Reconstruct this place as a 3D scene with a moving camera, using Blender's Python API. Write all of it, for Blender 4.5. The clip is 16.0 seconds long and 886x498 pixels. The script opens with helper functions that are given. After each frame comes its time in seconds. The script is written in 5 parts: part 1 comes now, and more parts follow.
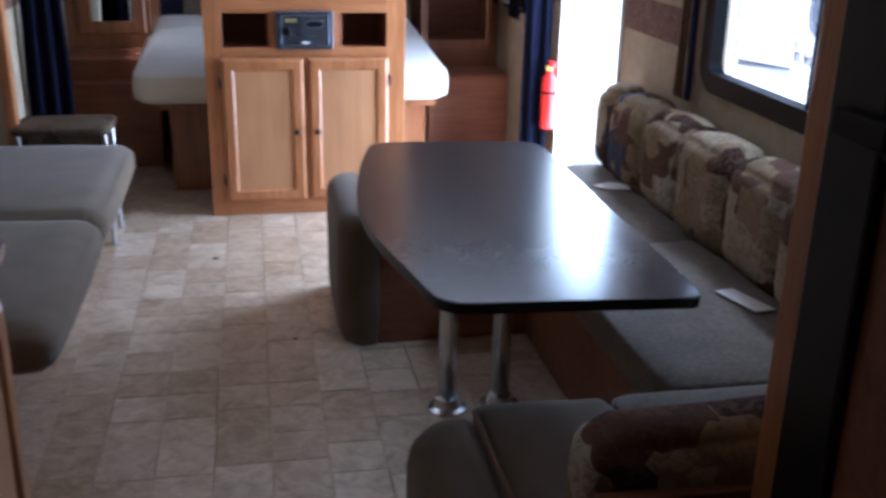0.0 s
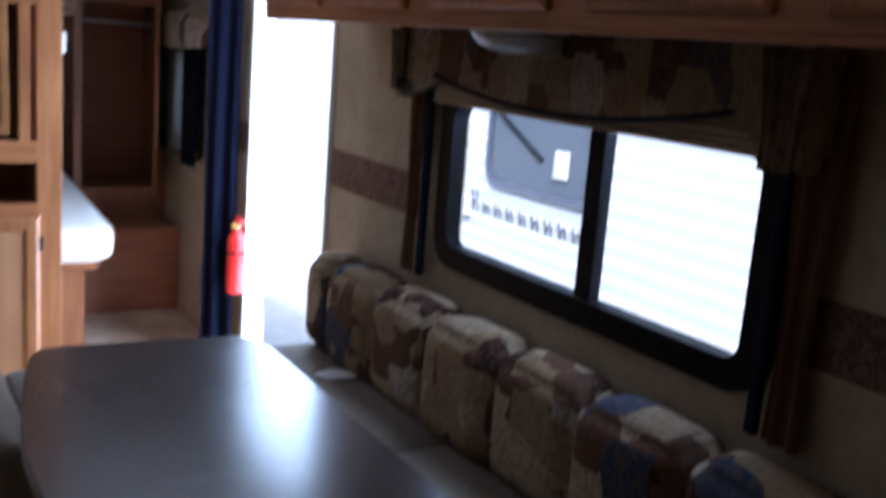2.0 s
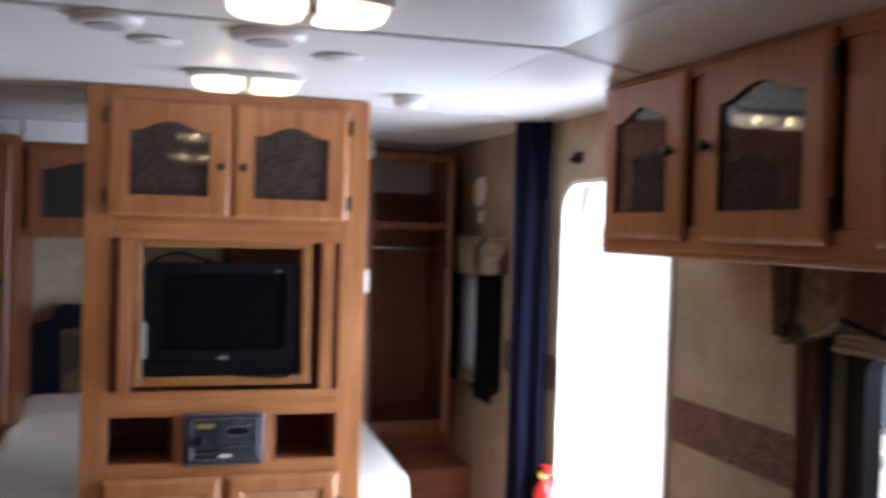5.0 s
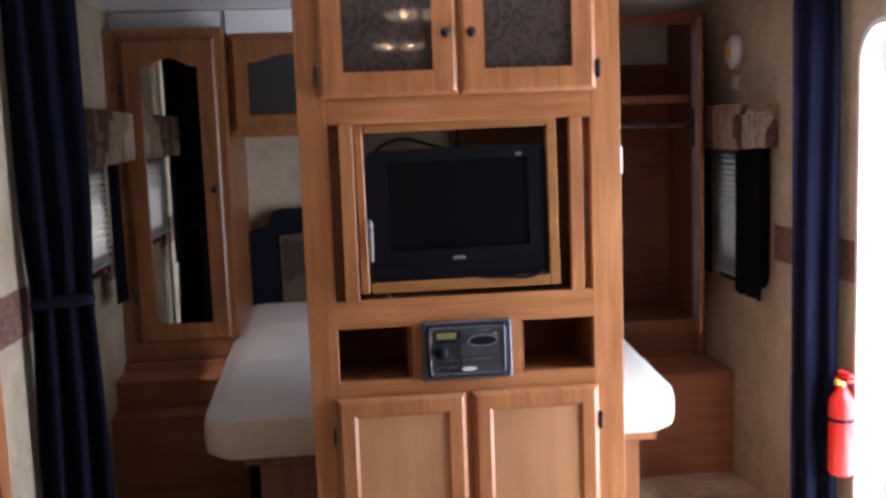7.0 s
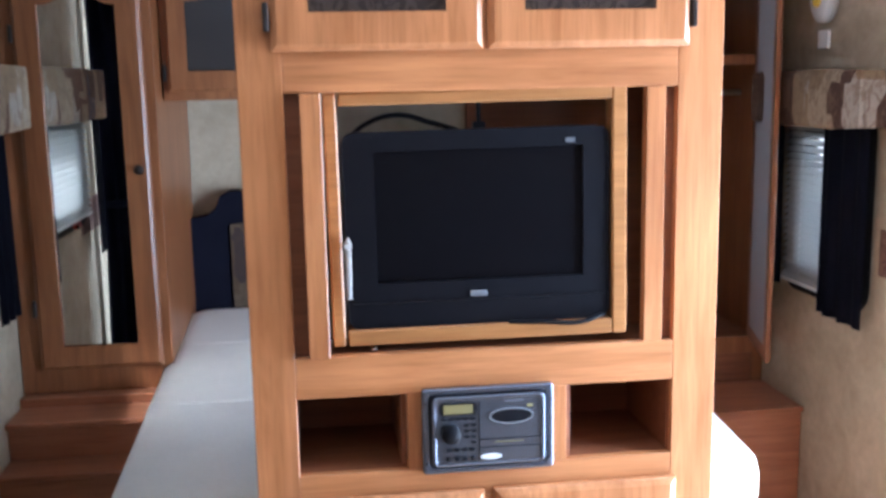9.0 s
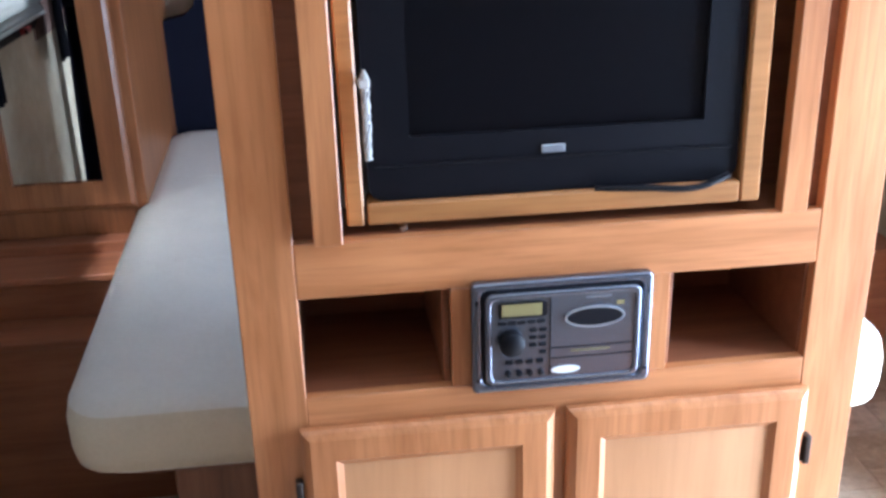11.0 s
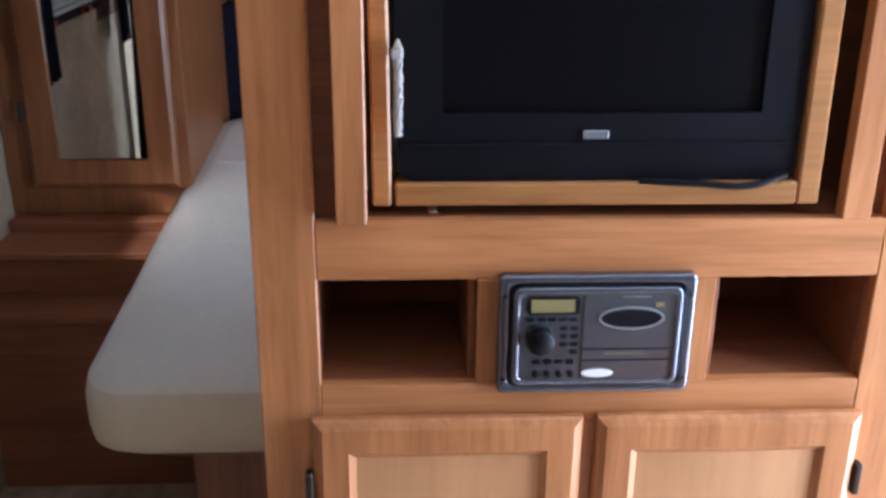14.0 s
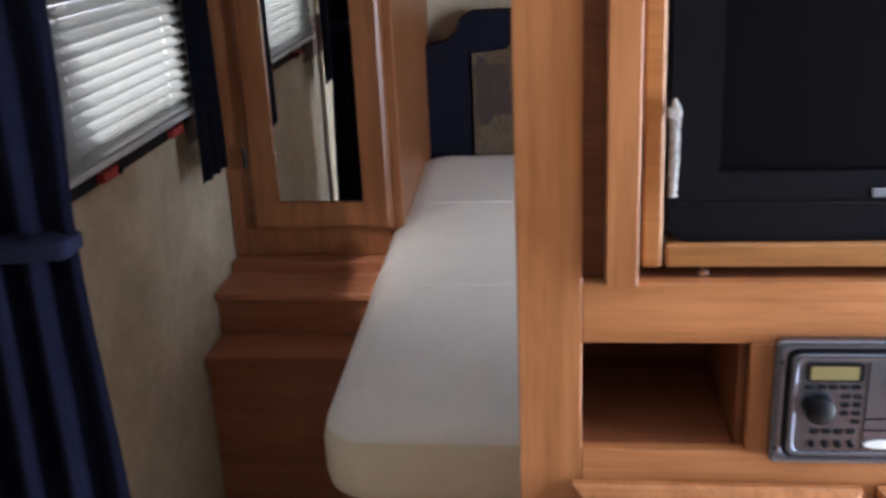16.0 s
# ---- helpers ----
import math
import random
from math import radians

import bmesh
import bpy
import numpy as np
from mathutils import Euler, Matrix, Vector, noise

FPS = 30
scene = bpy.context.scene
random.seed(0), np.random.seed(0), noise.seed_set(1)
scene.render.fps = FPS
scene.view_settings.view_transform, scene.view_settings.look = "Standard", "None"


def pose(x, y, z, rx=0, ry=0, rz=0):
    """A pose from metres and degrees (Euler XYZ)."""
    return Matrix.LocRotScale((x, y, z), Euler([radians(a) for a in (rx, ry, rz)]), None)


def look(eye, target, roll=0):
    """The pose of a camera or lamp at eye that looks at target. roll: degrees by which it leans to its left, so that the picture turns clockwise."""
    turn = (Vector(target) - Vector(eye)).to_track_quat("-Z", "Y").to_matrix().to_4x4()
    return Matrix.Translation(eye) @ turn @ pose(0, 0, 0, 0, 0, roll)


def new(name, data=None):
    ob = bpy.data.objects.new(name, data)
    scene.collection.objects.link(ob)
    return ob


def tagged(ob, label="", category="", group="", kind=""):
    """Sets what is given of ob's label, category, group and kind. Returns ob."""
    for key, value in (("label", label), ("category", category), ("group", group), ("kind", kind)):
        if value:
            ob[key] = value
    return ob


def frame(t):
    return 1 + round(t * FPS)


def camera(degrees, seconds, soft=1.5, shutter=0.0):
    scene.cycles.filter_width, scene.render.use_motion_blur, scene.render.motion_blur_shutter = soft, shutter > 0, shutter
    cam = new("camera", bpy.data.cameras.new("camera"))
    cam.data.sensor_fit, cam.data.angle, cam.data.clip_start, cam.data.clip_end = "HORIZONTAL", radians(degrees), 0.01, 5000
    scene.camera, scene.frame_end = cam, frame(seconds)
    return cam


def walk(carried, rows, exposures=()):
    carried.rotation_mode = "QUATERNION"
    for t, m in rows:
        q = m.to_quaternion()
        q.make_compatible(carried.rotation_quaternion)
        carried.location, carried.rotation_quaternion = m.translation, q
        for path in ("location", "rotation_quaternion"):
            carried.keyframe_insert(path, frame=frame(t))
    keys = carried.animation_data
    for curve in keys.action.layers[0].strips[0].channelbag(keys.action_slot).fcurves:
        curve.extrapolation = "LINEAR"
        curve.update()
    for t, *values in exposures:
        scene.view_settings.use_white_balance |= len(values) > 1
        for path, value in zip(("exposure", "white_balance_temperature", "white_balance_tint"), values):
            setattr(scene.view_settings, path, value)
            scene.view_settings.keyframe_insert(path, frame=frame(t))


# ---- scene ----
cam = camera(48.3, 16.0, 3.0, 0.5)
PATH = [
    (0, (-0.088, -0.246, 1.451), (0.269, 1.6, 0.769), 1.2),
    (0.5, (-0.097, -0.139, 1.432), (0.437, 1.656, 0.732), 3.5),
    (1, (-0.091, 0.01, 1.441), (0.603, 1.743, 0.723), 5.1),
    (1.5, (-0.066, 0.197, 1.434), (0.777, 1.905, 0.823), 5.3),
    (2, (-0.096, 0.398, 1.465), (0.931, 2.067, 1.065), 4.6),
    (2.5, (-0.157, 0.555, 1.528), (1.08, 2.119, 1.374), 3.9),
    (3, (-0.092, 0.694, 1.548), (1.226, 2.198, 1.565), 3.6),
    (3.5, (-0.066, 0.789, 1.557), (1.214, 2.324, 1.63), 3.2),
    (4, (-0.025, 0.885, 1.571), (1.08, 2.549, 1.662), 2.7),
    (4.5, (-0.03, 0.975, 1.571), (0.814, 2.788, 1.614), 2.3),
    (5, (-0.128, 0.999, 1.554), (0.451, 2.913, 1.515), 1.7),
    (5.2, (-0.126, 1.007, 1.562), (0.321, 2.954, 1.48), 1.4),
    (7.3, (-0.216, 1.676, 1.473), (-0.03, 3.65, 1.21), -2.1),
    (7.5, (-0.237, 1.775, 1.507), (-0.034, 3.746, 1.231), -2.6),
    (8, (-0.228, 2.019, 1.53), (-0.01, 3.989, 1.262), -2.4),
    (8.5, (-0.245, 2.25, 1.522), (0.027, 4.21, 1.233), -1.8),
    (9, (-0.167, 2.466, 1.513), (0.073, 4.423, 1.179), -1.1),
    (9.5, (-0.136, 2.681, 1.535), (0.078, 4.616, 1.078), -1.7),
    (10, (-0.166, 2.863, 1.492), (0.05, 4.78, 0.964), -2.7),
    (10.2, (-0.184, 2.934, 1.52), (0.043, 4.818, 0.887), -2.0),
    (12.3, (-0.13, 3.083, 1.404), (0.038, 4.918, 0.626), -0.6),
    (12.5, (-0.129, 3.084, 1.404), (0.047, 4.924, 0.64), 0.1),
    (13, (-0.13, 3.091, 1.406), (0.051, 4.942, 0.669), 1.1),
    (13.5, (-0.125, 3.098, 1.41), (0.023, 4.957, 0.688), 1.2),
    (14, (-0.121, 3.101, 1.422), (-0.034, 4.965, 0.702), 0.5),
    (14.5, (-0.13, 3.109, 1.433), (-0.115, 4.976, 0.717), -0.4),
    (15, (-0.147, 3.124, 1.44), (-0.225, 4.994, 0.735), -1.5),
    (15.5, (-0.184, 3.138, 1.447), (-0.358, 5.008, 0.758), -2.5),
    (16, (-0.262, 3.136, 1.464), (-0.485, 5.005, 0.789), -2.7),
]
EXPOSURES = [(0.0, 1.75, 5000, 13), (1.5, 1.72, 5000, 13), (2.5, 0.35, 5000, 13), (3.0, 2.00, 5300, 16), (3.5, 2.48, 5450, 16), (4.0, 2.36, 5450, 17), (4.5, 1.66, 5500, 15),
             (5.0, 1.32, 5900, 16), (7.5, 1.50, 6200, 22), (8.0, 2.15, 5750, 16), (8.5, 2.48, 5300, 12), (9.5, 2.82, 5150, 10), (10.0, 2.88, 5050, 9), (12.5, 1.96, 5450, 13), (14.5, 2.08, 5600, 14), (16.0, 2.18, 5950, 15)]
walk(cam, [(t, look(eye, target, roll)) for t, eye, target, roll in PATH], EXPOSURES)

# ---- world, sun, exposure ----
world = bpy.data.worlds.new("sky")
scene.world = world
world.use_nodes = True
wn = world.node_tree
sky = wn.nodes.new("ShaderNodeTexSky")
sky.sky_type = "NISHITA"
sky.sun_disc = False
sky.sun_elevation = radians(48)
sky.sun_rotation = radians(220)
sky.dust_density = 4.0
sky.air_density = 1.5
wn.nodes["Background"].inputs[1].default_value = 0.15
wn.links.new(sky.outputs[0], wn.nodes["Background"].inputs[0])

sun_data = bpy.data.lights.new("sun", "SUN")
sun_data.energy, sun_data.angle, sun_data.color = 2.4, radians(4), (1.0, 0.96, 0.9)
sun = new("sun", sun_data)
sun.matrix_world = look((-3.6, -2.0, 6.2), (0, 2.2, 0))


def area_lamp(name, m, w, h, power, color):
    data = bpy.data.lights.new(name, "AREA")
    data.shape, data.size, data.size_y, data.energy, data.color = "RECTANGLE", w, h, power, color
    ob = new(name, data)
    ob.matrix_world = m
    return ob


DAY = (0.80, 0.90, 1.0)
for i in range(4):  # daylight falling in through the open door
    area_lamp("door_daylight", pose(1.458, 4.01, 0.222 + 0.427 * i, 0, 77, 0), 0.465, 0.81, 6.3, DAY)
area_lamp("dinette_window_skylight", pose(1.415, 2.20, 1.306, 0, 6, 0), 0.06, 1.10, 1.0, DAY)


# ---- materials ----
def mat(name, base, rough=0.5, metal=0.0, spec=0.5):
    m = bpy.data.materials.new(name)
    m.use_nodes = True
    b = m.node_tree.nodes["Principled BSDF"]
    b.inputs["Base Color"].default_value = (*base, 1)
    b.inputs["Roughness"].default_value = rough
    b.inputs["Metallic"].default_value = metal
    b.inputs["Specular IOR Level"].default_value = spec
    return m, m.node_tree, b


def node(nt, kind, **inputs):
    n = nt.nodes.new(kind)
    for k, v in inputs.items():
        n.inputs[k.replace("_", " ")].default_value = v
    return n


def ramp(nt, fac, stops, mode="LINEAR"):
    r = nt.nodes.new("ShaderNodeValToRGB")
    r.color_ramp.interpolation = mode
    e = r.color_ramp.elements
    e[0].position, e[0].color = stops[0][0], (*stops[0][1], 1)
    e[1].position, e[1].color = stops[-1][0], (*stops[-1][1], 1)
    for p, c in stops[1:-1]:
        x = e.new(p)
        x.color = (*c, 1)
    nt.links.new(fac, r.inputs[0])
    return r.outputs[0]


def coords(nt, scale=(1, 1, 1), kind="Object", rot=(0, 0, 0), vary=False):
    tc = nt.nodes.new("ShaderNodeTexCoord")
    mp = nt.nodes.new("ShaderNodeMapping")
    mp.inputs["Scale"].default_value = scale
    mp.inputs["Rotation"].default_value = rot
    nt.links.new(tc.outputs[kind], mp.inputs[0])
    if vary:
        oi = nt.nodes.new("ShaderNodeObjectInfo")
        mul = nt.nodes.new("ShaderNodeVectorMath")
        mul.operation = "SCALE"
        mul.inputs[0].default_value = (13.1, 7.7, 5.3)
        nt.links.new(oi.outputs["Random"], mul.inputs["Scale"])
        nt.links.new(mul.outputs[0], mp.inputs["Location"])
    return mp.outputs[0]


def noise_tex(nt, vec, scale, detail=4, rough=0.55, dist=0.0):
    n = node(nt, "ShaderNodeTexNoise", Scale=scale, Detail=detail, Roughness=rough, Distortion=dist)
    nt.links.new(vec, n.inputs["Vector"])
    return n.outputs[0]


def mix(nt, fac, a, b, mode="MIX"):
    m = nt.nodes.new("ShaderNodeMix")
    m.data_type, m.blend_type = "RGBA", mode
    for v, i in ((fac, 0), (a, 6), (b, 7)):
        if isinstance(v, float):
            m.inputs[i].default_value = v
        elif isinstance(v, tuple):
            m.inputs[i].default_value = (*v, 1)
        else:
            nt.links.new(v, m.inputs[i])
    return m.outputs[2]


def bump(nt, b, height, strength=0.2, dist=0.002):
    n = node(nt, "ShaderNodeBump", Strength=strength, Distance=dist)
    nt.links.new(height, n.inputs["Height"])
    nt.links.new(n.outputs[0], b.inputs["Normal"])


def wood(name, dark, light, along="z", rough=0.34, fine=1.0, streaky=1.0):
    """Oak or its printed paper: long grain streaks, pores and slow tone changes."""
    m, nt, b = mat(name, light, rough)
    s = {"x": (1.6, 18, 18), "y": (18, 1.6, 18), "z": (18, 18, 1.6)}[along]
    v = coords(nt, s, vary=True)
    g = noise_tex(nt, v, 1.6 * fine, 5, 0.6, 0.6)
    col = ramp(nt, g, [(0.3, dark), (0.5, tuple((a + c) / 2 for a, c in zip(dark, light))), (0.72, light)])
    s2 = {"x": (5, 110, 110), "y": (110, 5, 110), "z": (110, 110, 5)}[along]
    p = noise_tex(nt, coords(nt, s2, vary=True), 1.5, 2, 0.5)
    pores = ramp(nt, p, [(0.36, (0.62, 0.55, 0.5)), (0.5, (1, 1, 1))])
    col = mix(nt, 0.32 * streaky, col, pores, "MULTIPLY")
    s3 = {"x": (0.9, 42, 42), "y": (42, 0.9, 42), "z": (42, 42, 0.9)}[along]
    streak = ramp(nt, noise_tex(nt, coords(nt, s3, vary=True), 1.0, 3, 0.55, 0.3), [(0.34, (0.80, 0.74, 0.68)), (0.52, (1, 1, 1)), (0.70, (1.10, 1.10, 1.08))])
    col = mix(nt, 0.32 * streaky, col, streak, "MULTIPLY")
    tone = ramp(nt, noise_tex(nt, coords(nt, (2.5, 2.5, 2.5), vary=True), 1.0, 2), [(0.3, (0.78, 0.73, 0.68)), (0.7, (1.10, 1.10, 1.10))])
    col = mix(nt, 0.8, col, tone, "MULTIPLY")
    nt.links.new(col, b.inputs["Base Color"])
    bump(nt, b, p, 0.12, 0.001)
    return m


OAK_D, OAK_L = (0.36, 0.138, 0.046), (0.56, 0.248, 0.100)
oak_v = wood("oak_upright", OAK_D, OAK_L, "z")
oak_h = wood("oak_level", OAK_D, OAK_L, "x")
oak_y = wood("oak_lengthwise", OAK_D, OAK_L, "y")
oak_panel = wood("oak_panel", (0.47, 0.232, 0.100), (0.56, 0.295, 0.135), "z", 0.5, 0.55, 0.35)
oak_yellow = wood("yellow_oak", (0.34, 0.15, 0.045), (0.45, 0.21, 0.068), "x", 0.4)
# cabinet oak darkened for insides: the shade of recesses is in the colour
oak_inside_shaded = wood("oak_inside_shaded", (0.19, 0.066, 0.028), (0.27, 0.102, 0.044), "x", 0.55)
# browner bedroom oak, with the bedroom's dimmer light also put into its colour
oak_robe_dim = wood("oak_wardrobe_dimmed", (0.20, 0.070, 0.025), (0.33, 0.135, 0.052), "z")
cherry = wood("cherry_step_veneer", (0.28, 0.100, 0.046), (0.40, 0.155, 0.072), "x", 0.45)
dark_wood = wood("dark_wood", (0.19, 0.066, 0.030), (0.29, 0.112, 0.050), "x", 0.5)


def fabric(name, a, c, scale=260, rough=0.95, blotch=0.6, sheen=0.2):
    m, nt, b = mat(name, a, rough, 0, 0.15)
    v = coords(nt, (1, 1, 1))
    f = noise_tex(nt, v, scale, 3, 0.7)
    f2 = noise_tex(nt, v, 9, 3)
    col = mix(nt, f, a, c)
    col = mix(nt, blotch, col, ramp(nt, f2, [(0.3, (0.75, 0.75, 0.75)), (0.7, (1.15, 1.12, 1.1))]), "MULTIPLY")
    nt.links.new(col, b.inputs["Base Color"])
    bump(nt, b, f, 0.5, 0.002)
    b.inputs["Sheen Weight"].default_value = sheen
    return m


tweed = fabric("grey_brown_tweed", (0.060, 0.046, 0.034), (0.30, 0.245, 0.19), 75)
sofa_cloth = fabric("taupe_microfibre", (0.105, 0.074, 0.046), (0.165, 0.118, 0.076), 300)
navy = fabric("navy_cloth", (0.006, 0.007, 0.019), (0.0135, 0.0155, 0.043), 320, 0.9, 0.6, 0.0)
navy_dark = fabric("dark_navy_cloth", (0.0035, 0.0038, 0.0085), (0.008, 0.0085, 0.019), 320, 0.9, 0.6, 0.0)
ticking = fabric("cream_ticking", (0.70, 0.66, 0.58), (0.80, 0.77, 0.70), 90, 0.9, 0.15)
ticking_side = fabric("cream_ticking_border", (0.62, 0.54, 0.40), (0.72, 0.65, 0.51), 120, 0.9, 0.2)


def patchwork(name, scale=9.0, warp_by=0.07, tall=1.0, mute=0.0, ground=(0.13, 0.085, 0.055)):
    """Woven print of tan, brown, plum and blue-grey blocks with arched edges."""
    m, nt, b = mat(name, (0.2, 0.15, 0.1), 0.95, 0, 0.15)
    v = coords(nt, (1.0, 1.0, tall))
    warp = noise_tex(nt, v, 6.0, 2)
    add = nt.nodes.new("ShaderNodeVectorMath")
    add.operation = "MULTIPLY_ADD"
    add.inputs[1].default_value = (warp_by, warp_by, warp_by)
    nt.links.new(warp, add.inputs[0])
    nt.links.new(v, add.inputs[2])
    vo = nt.nodes.new("ShaderNodeTexVoronoi")
    vo.distance = "CHEBYCHEV"
    vo.inputs["Scale"].default_value = scale
    nt.links.new(add.outputs[0], vo.inputs["Vector"])
    sep = nt.nodes.new("ShaderNodeSeparateColor")
    nt.links.new(vo.outputs["Color"], sep.inputs[0])
    col = ramp(nt, sep.outputs[0], [(0.0, (0.30, 0.21, 0.12)), (0.22, (0.055, 0.025, 0.02)), (0.38, (0.42, 0.33, 0.22)), (0.58, (0.12, 0.06, 0.04)),
                                    (0.72, (0.33, 0.25, 0.16)), (0.84, (0.05, 0.06, 0.10)), (0.92, (0.45, 0.40, 0.33))], "CONSTANT")
    leaf = noise_tex(nt, v, 38, 3, 0.6, 1.5)
    col = mix(nt, ramp(nt, leaf, [(0.5, (0, 0, 0)), (0.56, (0.55, 0.55, 0.55))]), col, (0.17, 0.11, 0.07))
    col = mix(nt, mute, col, ground)
    f = noise_tex(nt, v, 300, 2)
    col = mix(nt, 0.35, col, ramp(nt, f, [(0.3, (0.5, 0.5, 0.5)), (0.7, (1.3, 1.3, 1.3))]), "MULTIPLY")
    nt.links.new(col, b.inputs["Base Color"])
    bump(nt, b, f, 0.4, 0.002)
    return m


patch = patchwork("patchwork_upholstery")
patch_small = patchwork("patchwork_valance", 10.0, 0.015, 0.6, 0.32)
patch_dark = patchwork("patchwork_headboard", 8.0, 0.05, 0.7, 0.84, (0.055, 0.034, 0.022))


def wallpaper():
    m, nt, b = mat("mottled_wallpaper", (0.5, 0.42, 0.3), 0.75, 0, 0.3)
    v = coords(nt)
    n1 = noise_tex(nt, v, 5.5, 6, 0.65, 0.4)
    n2 = noise_tex(nt, v, 32, 4, 0.6)
    col = ramp(nt, n1, [(0.25, (0.34, 0.275, 0.185)), (0.55, (0.46, 0.385, 0.275)), (0.8, (0.53, 0.46, 0.35))])
    col = mix(nt, 0.5, col, ramp(nt, n2, [(0.3, (0.8, 0.79, 0.77)), (0.7, (1.08, 1.07, 1.05))]), "MULTIPLY")
    nt.links.new(col, b.inputs["Base Color"])
    bump(nt, b, n2, 0.08, 0.001)
    return m


def scrollwork(name, ground, figure, scale, rough, spec=0.5):
    """Curling leaf figure on a dark ground: wallpaper border and etched cabinet glass."""
    m, nt, b = mat(name, ground, rough, 0, spec)
    v = coords(nt)
    n = noise_tex(nt, v, scale, 2, 0.5, 2.2)
    w = ramp(nt, n, [(0.40, (0, 0, 0)), (0.46, (1, 1, 1)), (0.52, (1, 1, 1)), (0.58, (0, 0, 0))])
    nt.links.new(mix(nt, w, ground, figure), b.inputs["Base Color"])
    return m


wall_paper = wallpaper()
border_paper = scrollwork("scroll_border", (0.10, 0.045, 0.035), (0.20, 0.115, 0.08), 22, 0.7)
etched = scrollwork("etched_brown_glass", (0.045, 0.034, 0.031), (0.074, 0.055, 0.047), 20, 0.03, 0.5)
smoked, smoked_nt, smoked_b = mat("smoked_glass", (0.040, 0.034, 0.032), 0.10, 0, 0.3)


def ceiling_vinyl():
    m, nt, b = mat("ceiling_vinyl", (0.78, 0.78, 0.77), 0.42)
    v = coords(nt)
    n = noise_tex(nt, v, 90, 3)
    n2 = noise_tex(nt, v, 1.4, 3)
    nt.links.new(ramp(nt, n2, [(0.3, (0.72, 0.72, 0.71)), (0.7, (0.82, 0.82, 0.81))]), b.inputs["Base Color"])
    bump(nt, b, n, 0.10, 0.001)
    return m


ceil_mat = ceiling_vinyl()
seam_grey = mat("grey_seam_strip", (0.42, 0.42, 0.42), 0.5)[0]


def tile_vinyl():
    m, nt, b = mat("stone_print_vinyl", (0.4, 0.33, 0.25), 0.38)
    oi = nt.nodes.new("ShaderNodeObjectInfo")
    geo = nt.nodes.new("ShaderNodeNewGeometry")
    add = nt.nodes.new("ShaderNodeMath")
    add.operation = "ADD"
    nt.links.new(oi.outputs["Random"], add.inputs[0])
    nt.links.new(geo.outputs["Random Per Island"], add.inputs[1])
    fr = nt.nodes.new("ShaderNodeMath")
    fr.operation = "FRACT"
    nt.links.new(add.outputs[0], fr.inputs[0])
    tone = ramp(nt, fr.outputs[0], [(0.0, (0.45, 0.335, 0.23)), (0.3, (0.51, 0.395, 0.285)), (0.6, (0.60, 0.485, 0.37)), (0.8, (0.55, 0.435, 0.32)), (1.0, (0.46, 0.345, 0.24))])
    mp = nt.nodes.new("ShaderNodeMapping")
    mul = nt.nodes.new("ShaderNodeVectorMath")
    mul.operation = "SCALE"
    mul.inputs[0].default_value = (9.0, 5.0, 3.0)
    nt.links.new(fr.outputs[0], mul.inputs["Scale"])
    nt.links.new(geo.outputs["Position"], mp.inputs[0])
    nt.links.new(mul.outputs[0], mp.inputs["Location"])
    v = mp.outputs[0]
    n1 = noise_tex(nt, v, 14, 6, 0.65, 0.8)
    n2 = noise_tex(nt, v, 70, 4, 0.6)
    col = mix(nt, 0.9, tone, ramp(nt, n1, [(0.3, (0.60, 0.53, 0.45)), (0.5, (0.95, 0.92, 0.88)), (0.7, (1.22, 1.20, 1.18))]), "MULTIPLY")
    col = mix(nt, 0.4, col, ramp(nt, n2, [(0.35, (0.75, 0.72, 0.7)), (0.6, (1.05, 1.05, 1.05))]), "MULTIPLY")
    nt.links.new(col, b.inputs["Base Color"])
    bump(nt, b, n1, 0.08, 0.001)
    return m


tile_mat = tile_vinyl()
grout = mat("vinyl_joint", (0.43, 0.335, 0.245), 0.6)[0]


def laminate():
    m, nt, b = mat("dark_brown_laminate", (0.085, 0.064, 0.060), 0.24)
    v = coords(nt)
    n = noise_tex(nt, v, 120, 3)
    n2 = noise_tex(nt, coords(nt, (1, 3, 1)), 7, 4, 0.6)
    smear = ramp(nt, noise_tex(nt, coords(nt, (1.0, 4, 1)), 2.2, 2, 0.5, 0.3), [(0.63, (0, 0, 0)), (0.80, (0.22, 0.22, 0.22))])
    nt.links.new(mix(nt, smear, ramp(nt, n, [(0.3, (0.078, 0.055, 0.049)), (0.7, (0.092, 0.066, 0.060))]), (0.19, 0.175, 0.17)), b.inputs["Base Color"])
    nt.links.new(ramp(nt, n2, [(0.45, (0.20, 0.20, 0.20)), (0.75, (0.235, 0.235, 0.235))]), b.inputs["Roughness"])
    return m


table_mat = laminate()
black_edge = mat("black_edging", (0.010, 0.009, 0.009), 0.4, 0, 0.3)[0]
chrome = mat("chrome", (0.72, 0.72, 0.73), 0.22, 1.0)[0]
bronze = mat("bronze_knob", (0.05, 0.04, 0.035), 0.35, 0.8)[0]
black_plastic = mat("black_plastic", (0.005, 0.005, 0.0075), 0.44, 0, 0.16)[0]
screen_mat = mat("dark_screen", (0.0045, 0.0042, 0.0055), 0.28, 0, 0.15)[0]
black_frame = mat("black_window_frame", (0.005, 0.005, 0.007), 0.5, 0, 0.12)[0]
grey_metal = mat("grey_metallic_plastic", (0.175, 0.19, 0.235), 0.22, 0.8)[0]
grey_light = mat("silver_plastic", (0.42, 0.45, 0.50), 0.25, 0.7)[0]
lcd = mat("lcd_window", (0.23, 0.195, 0.085), 0.25)[0]
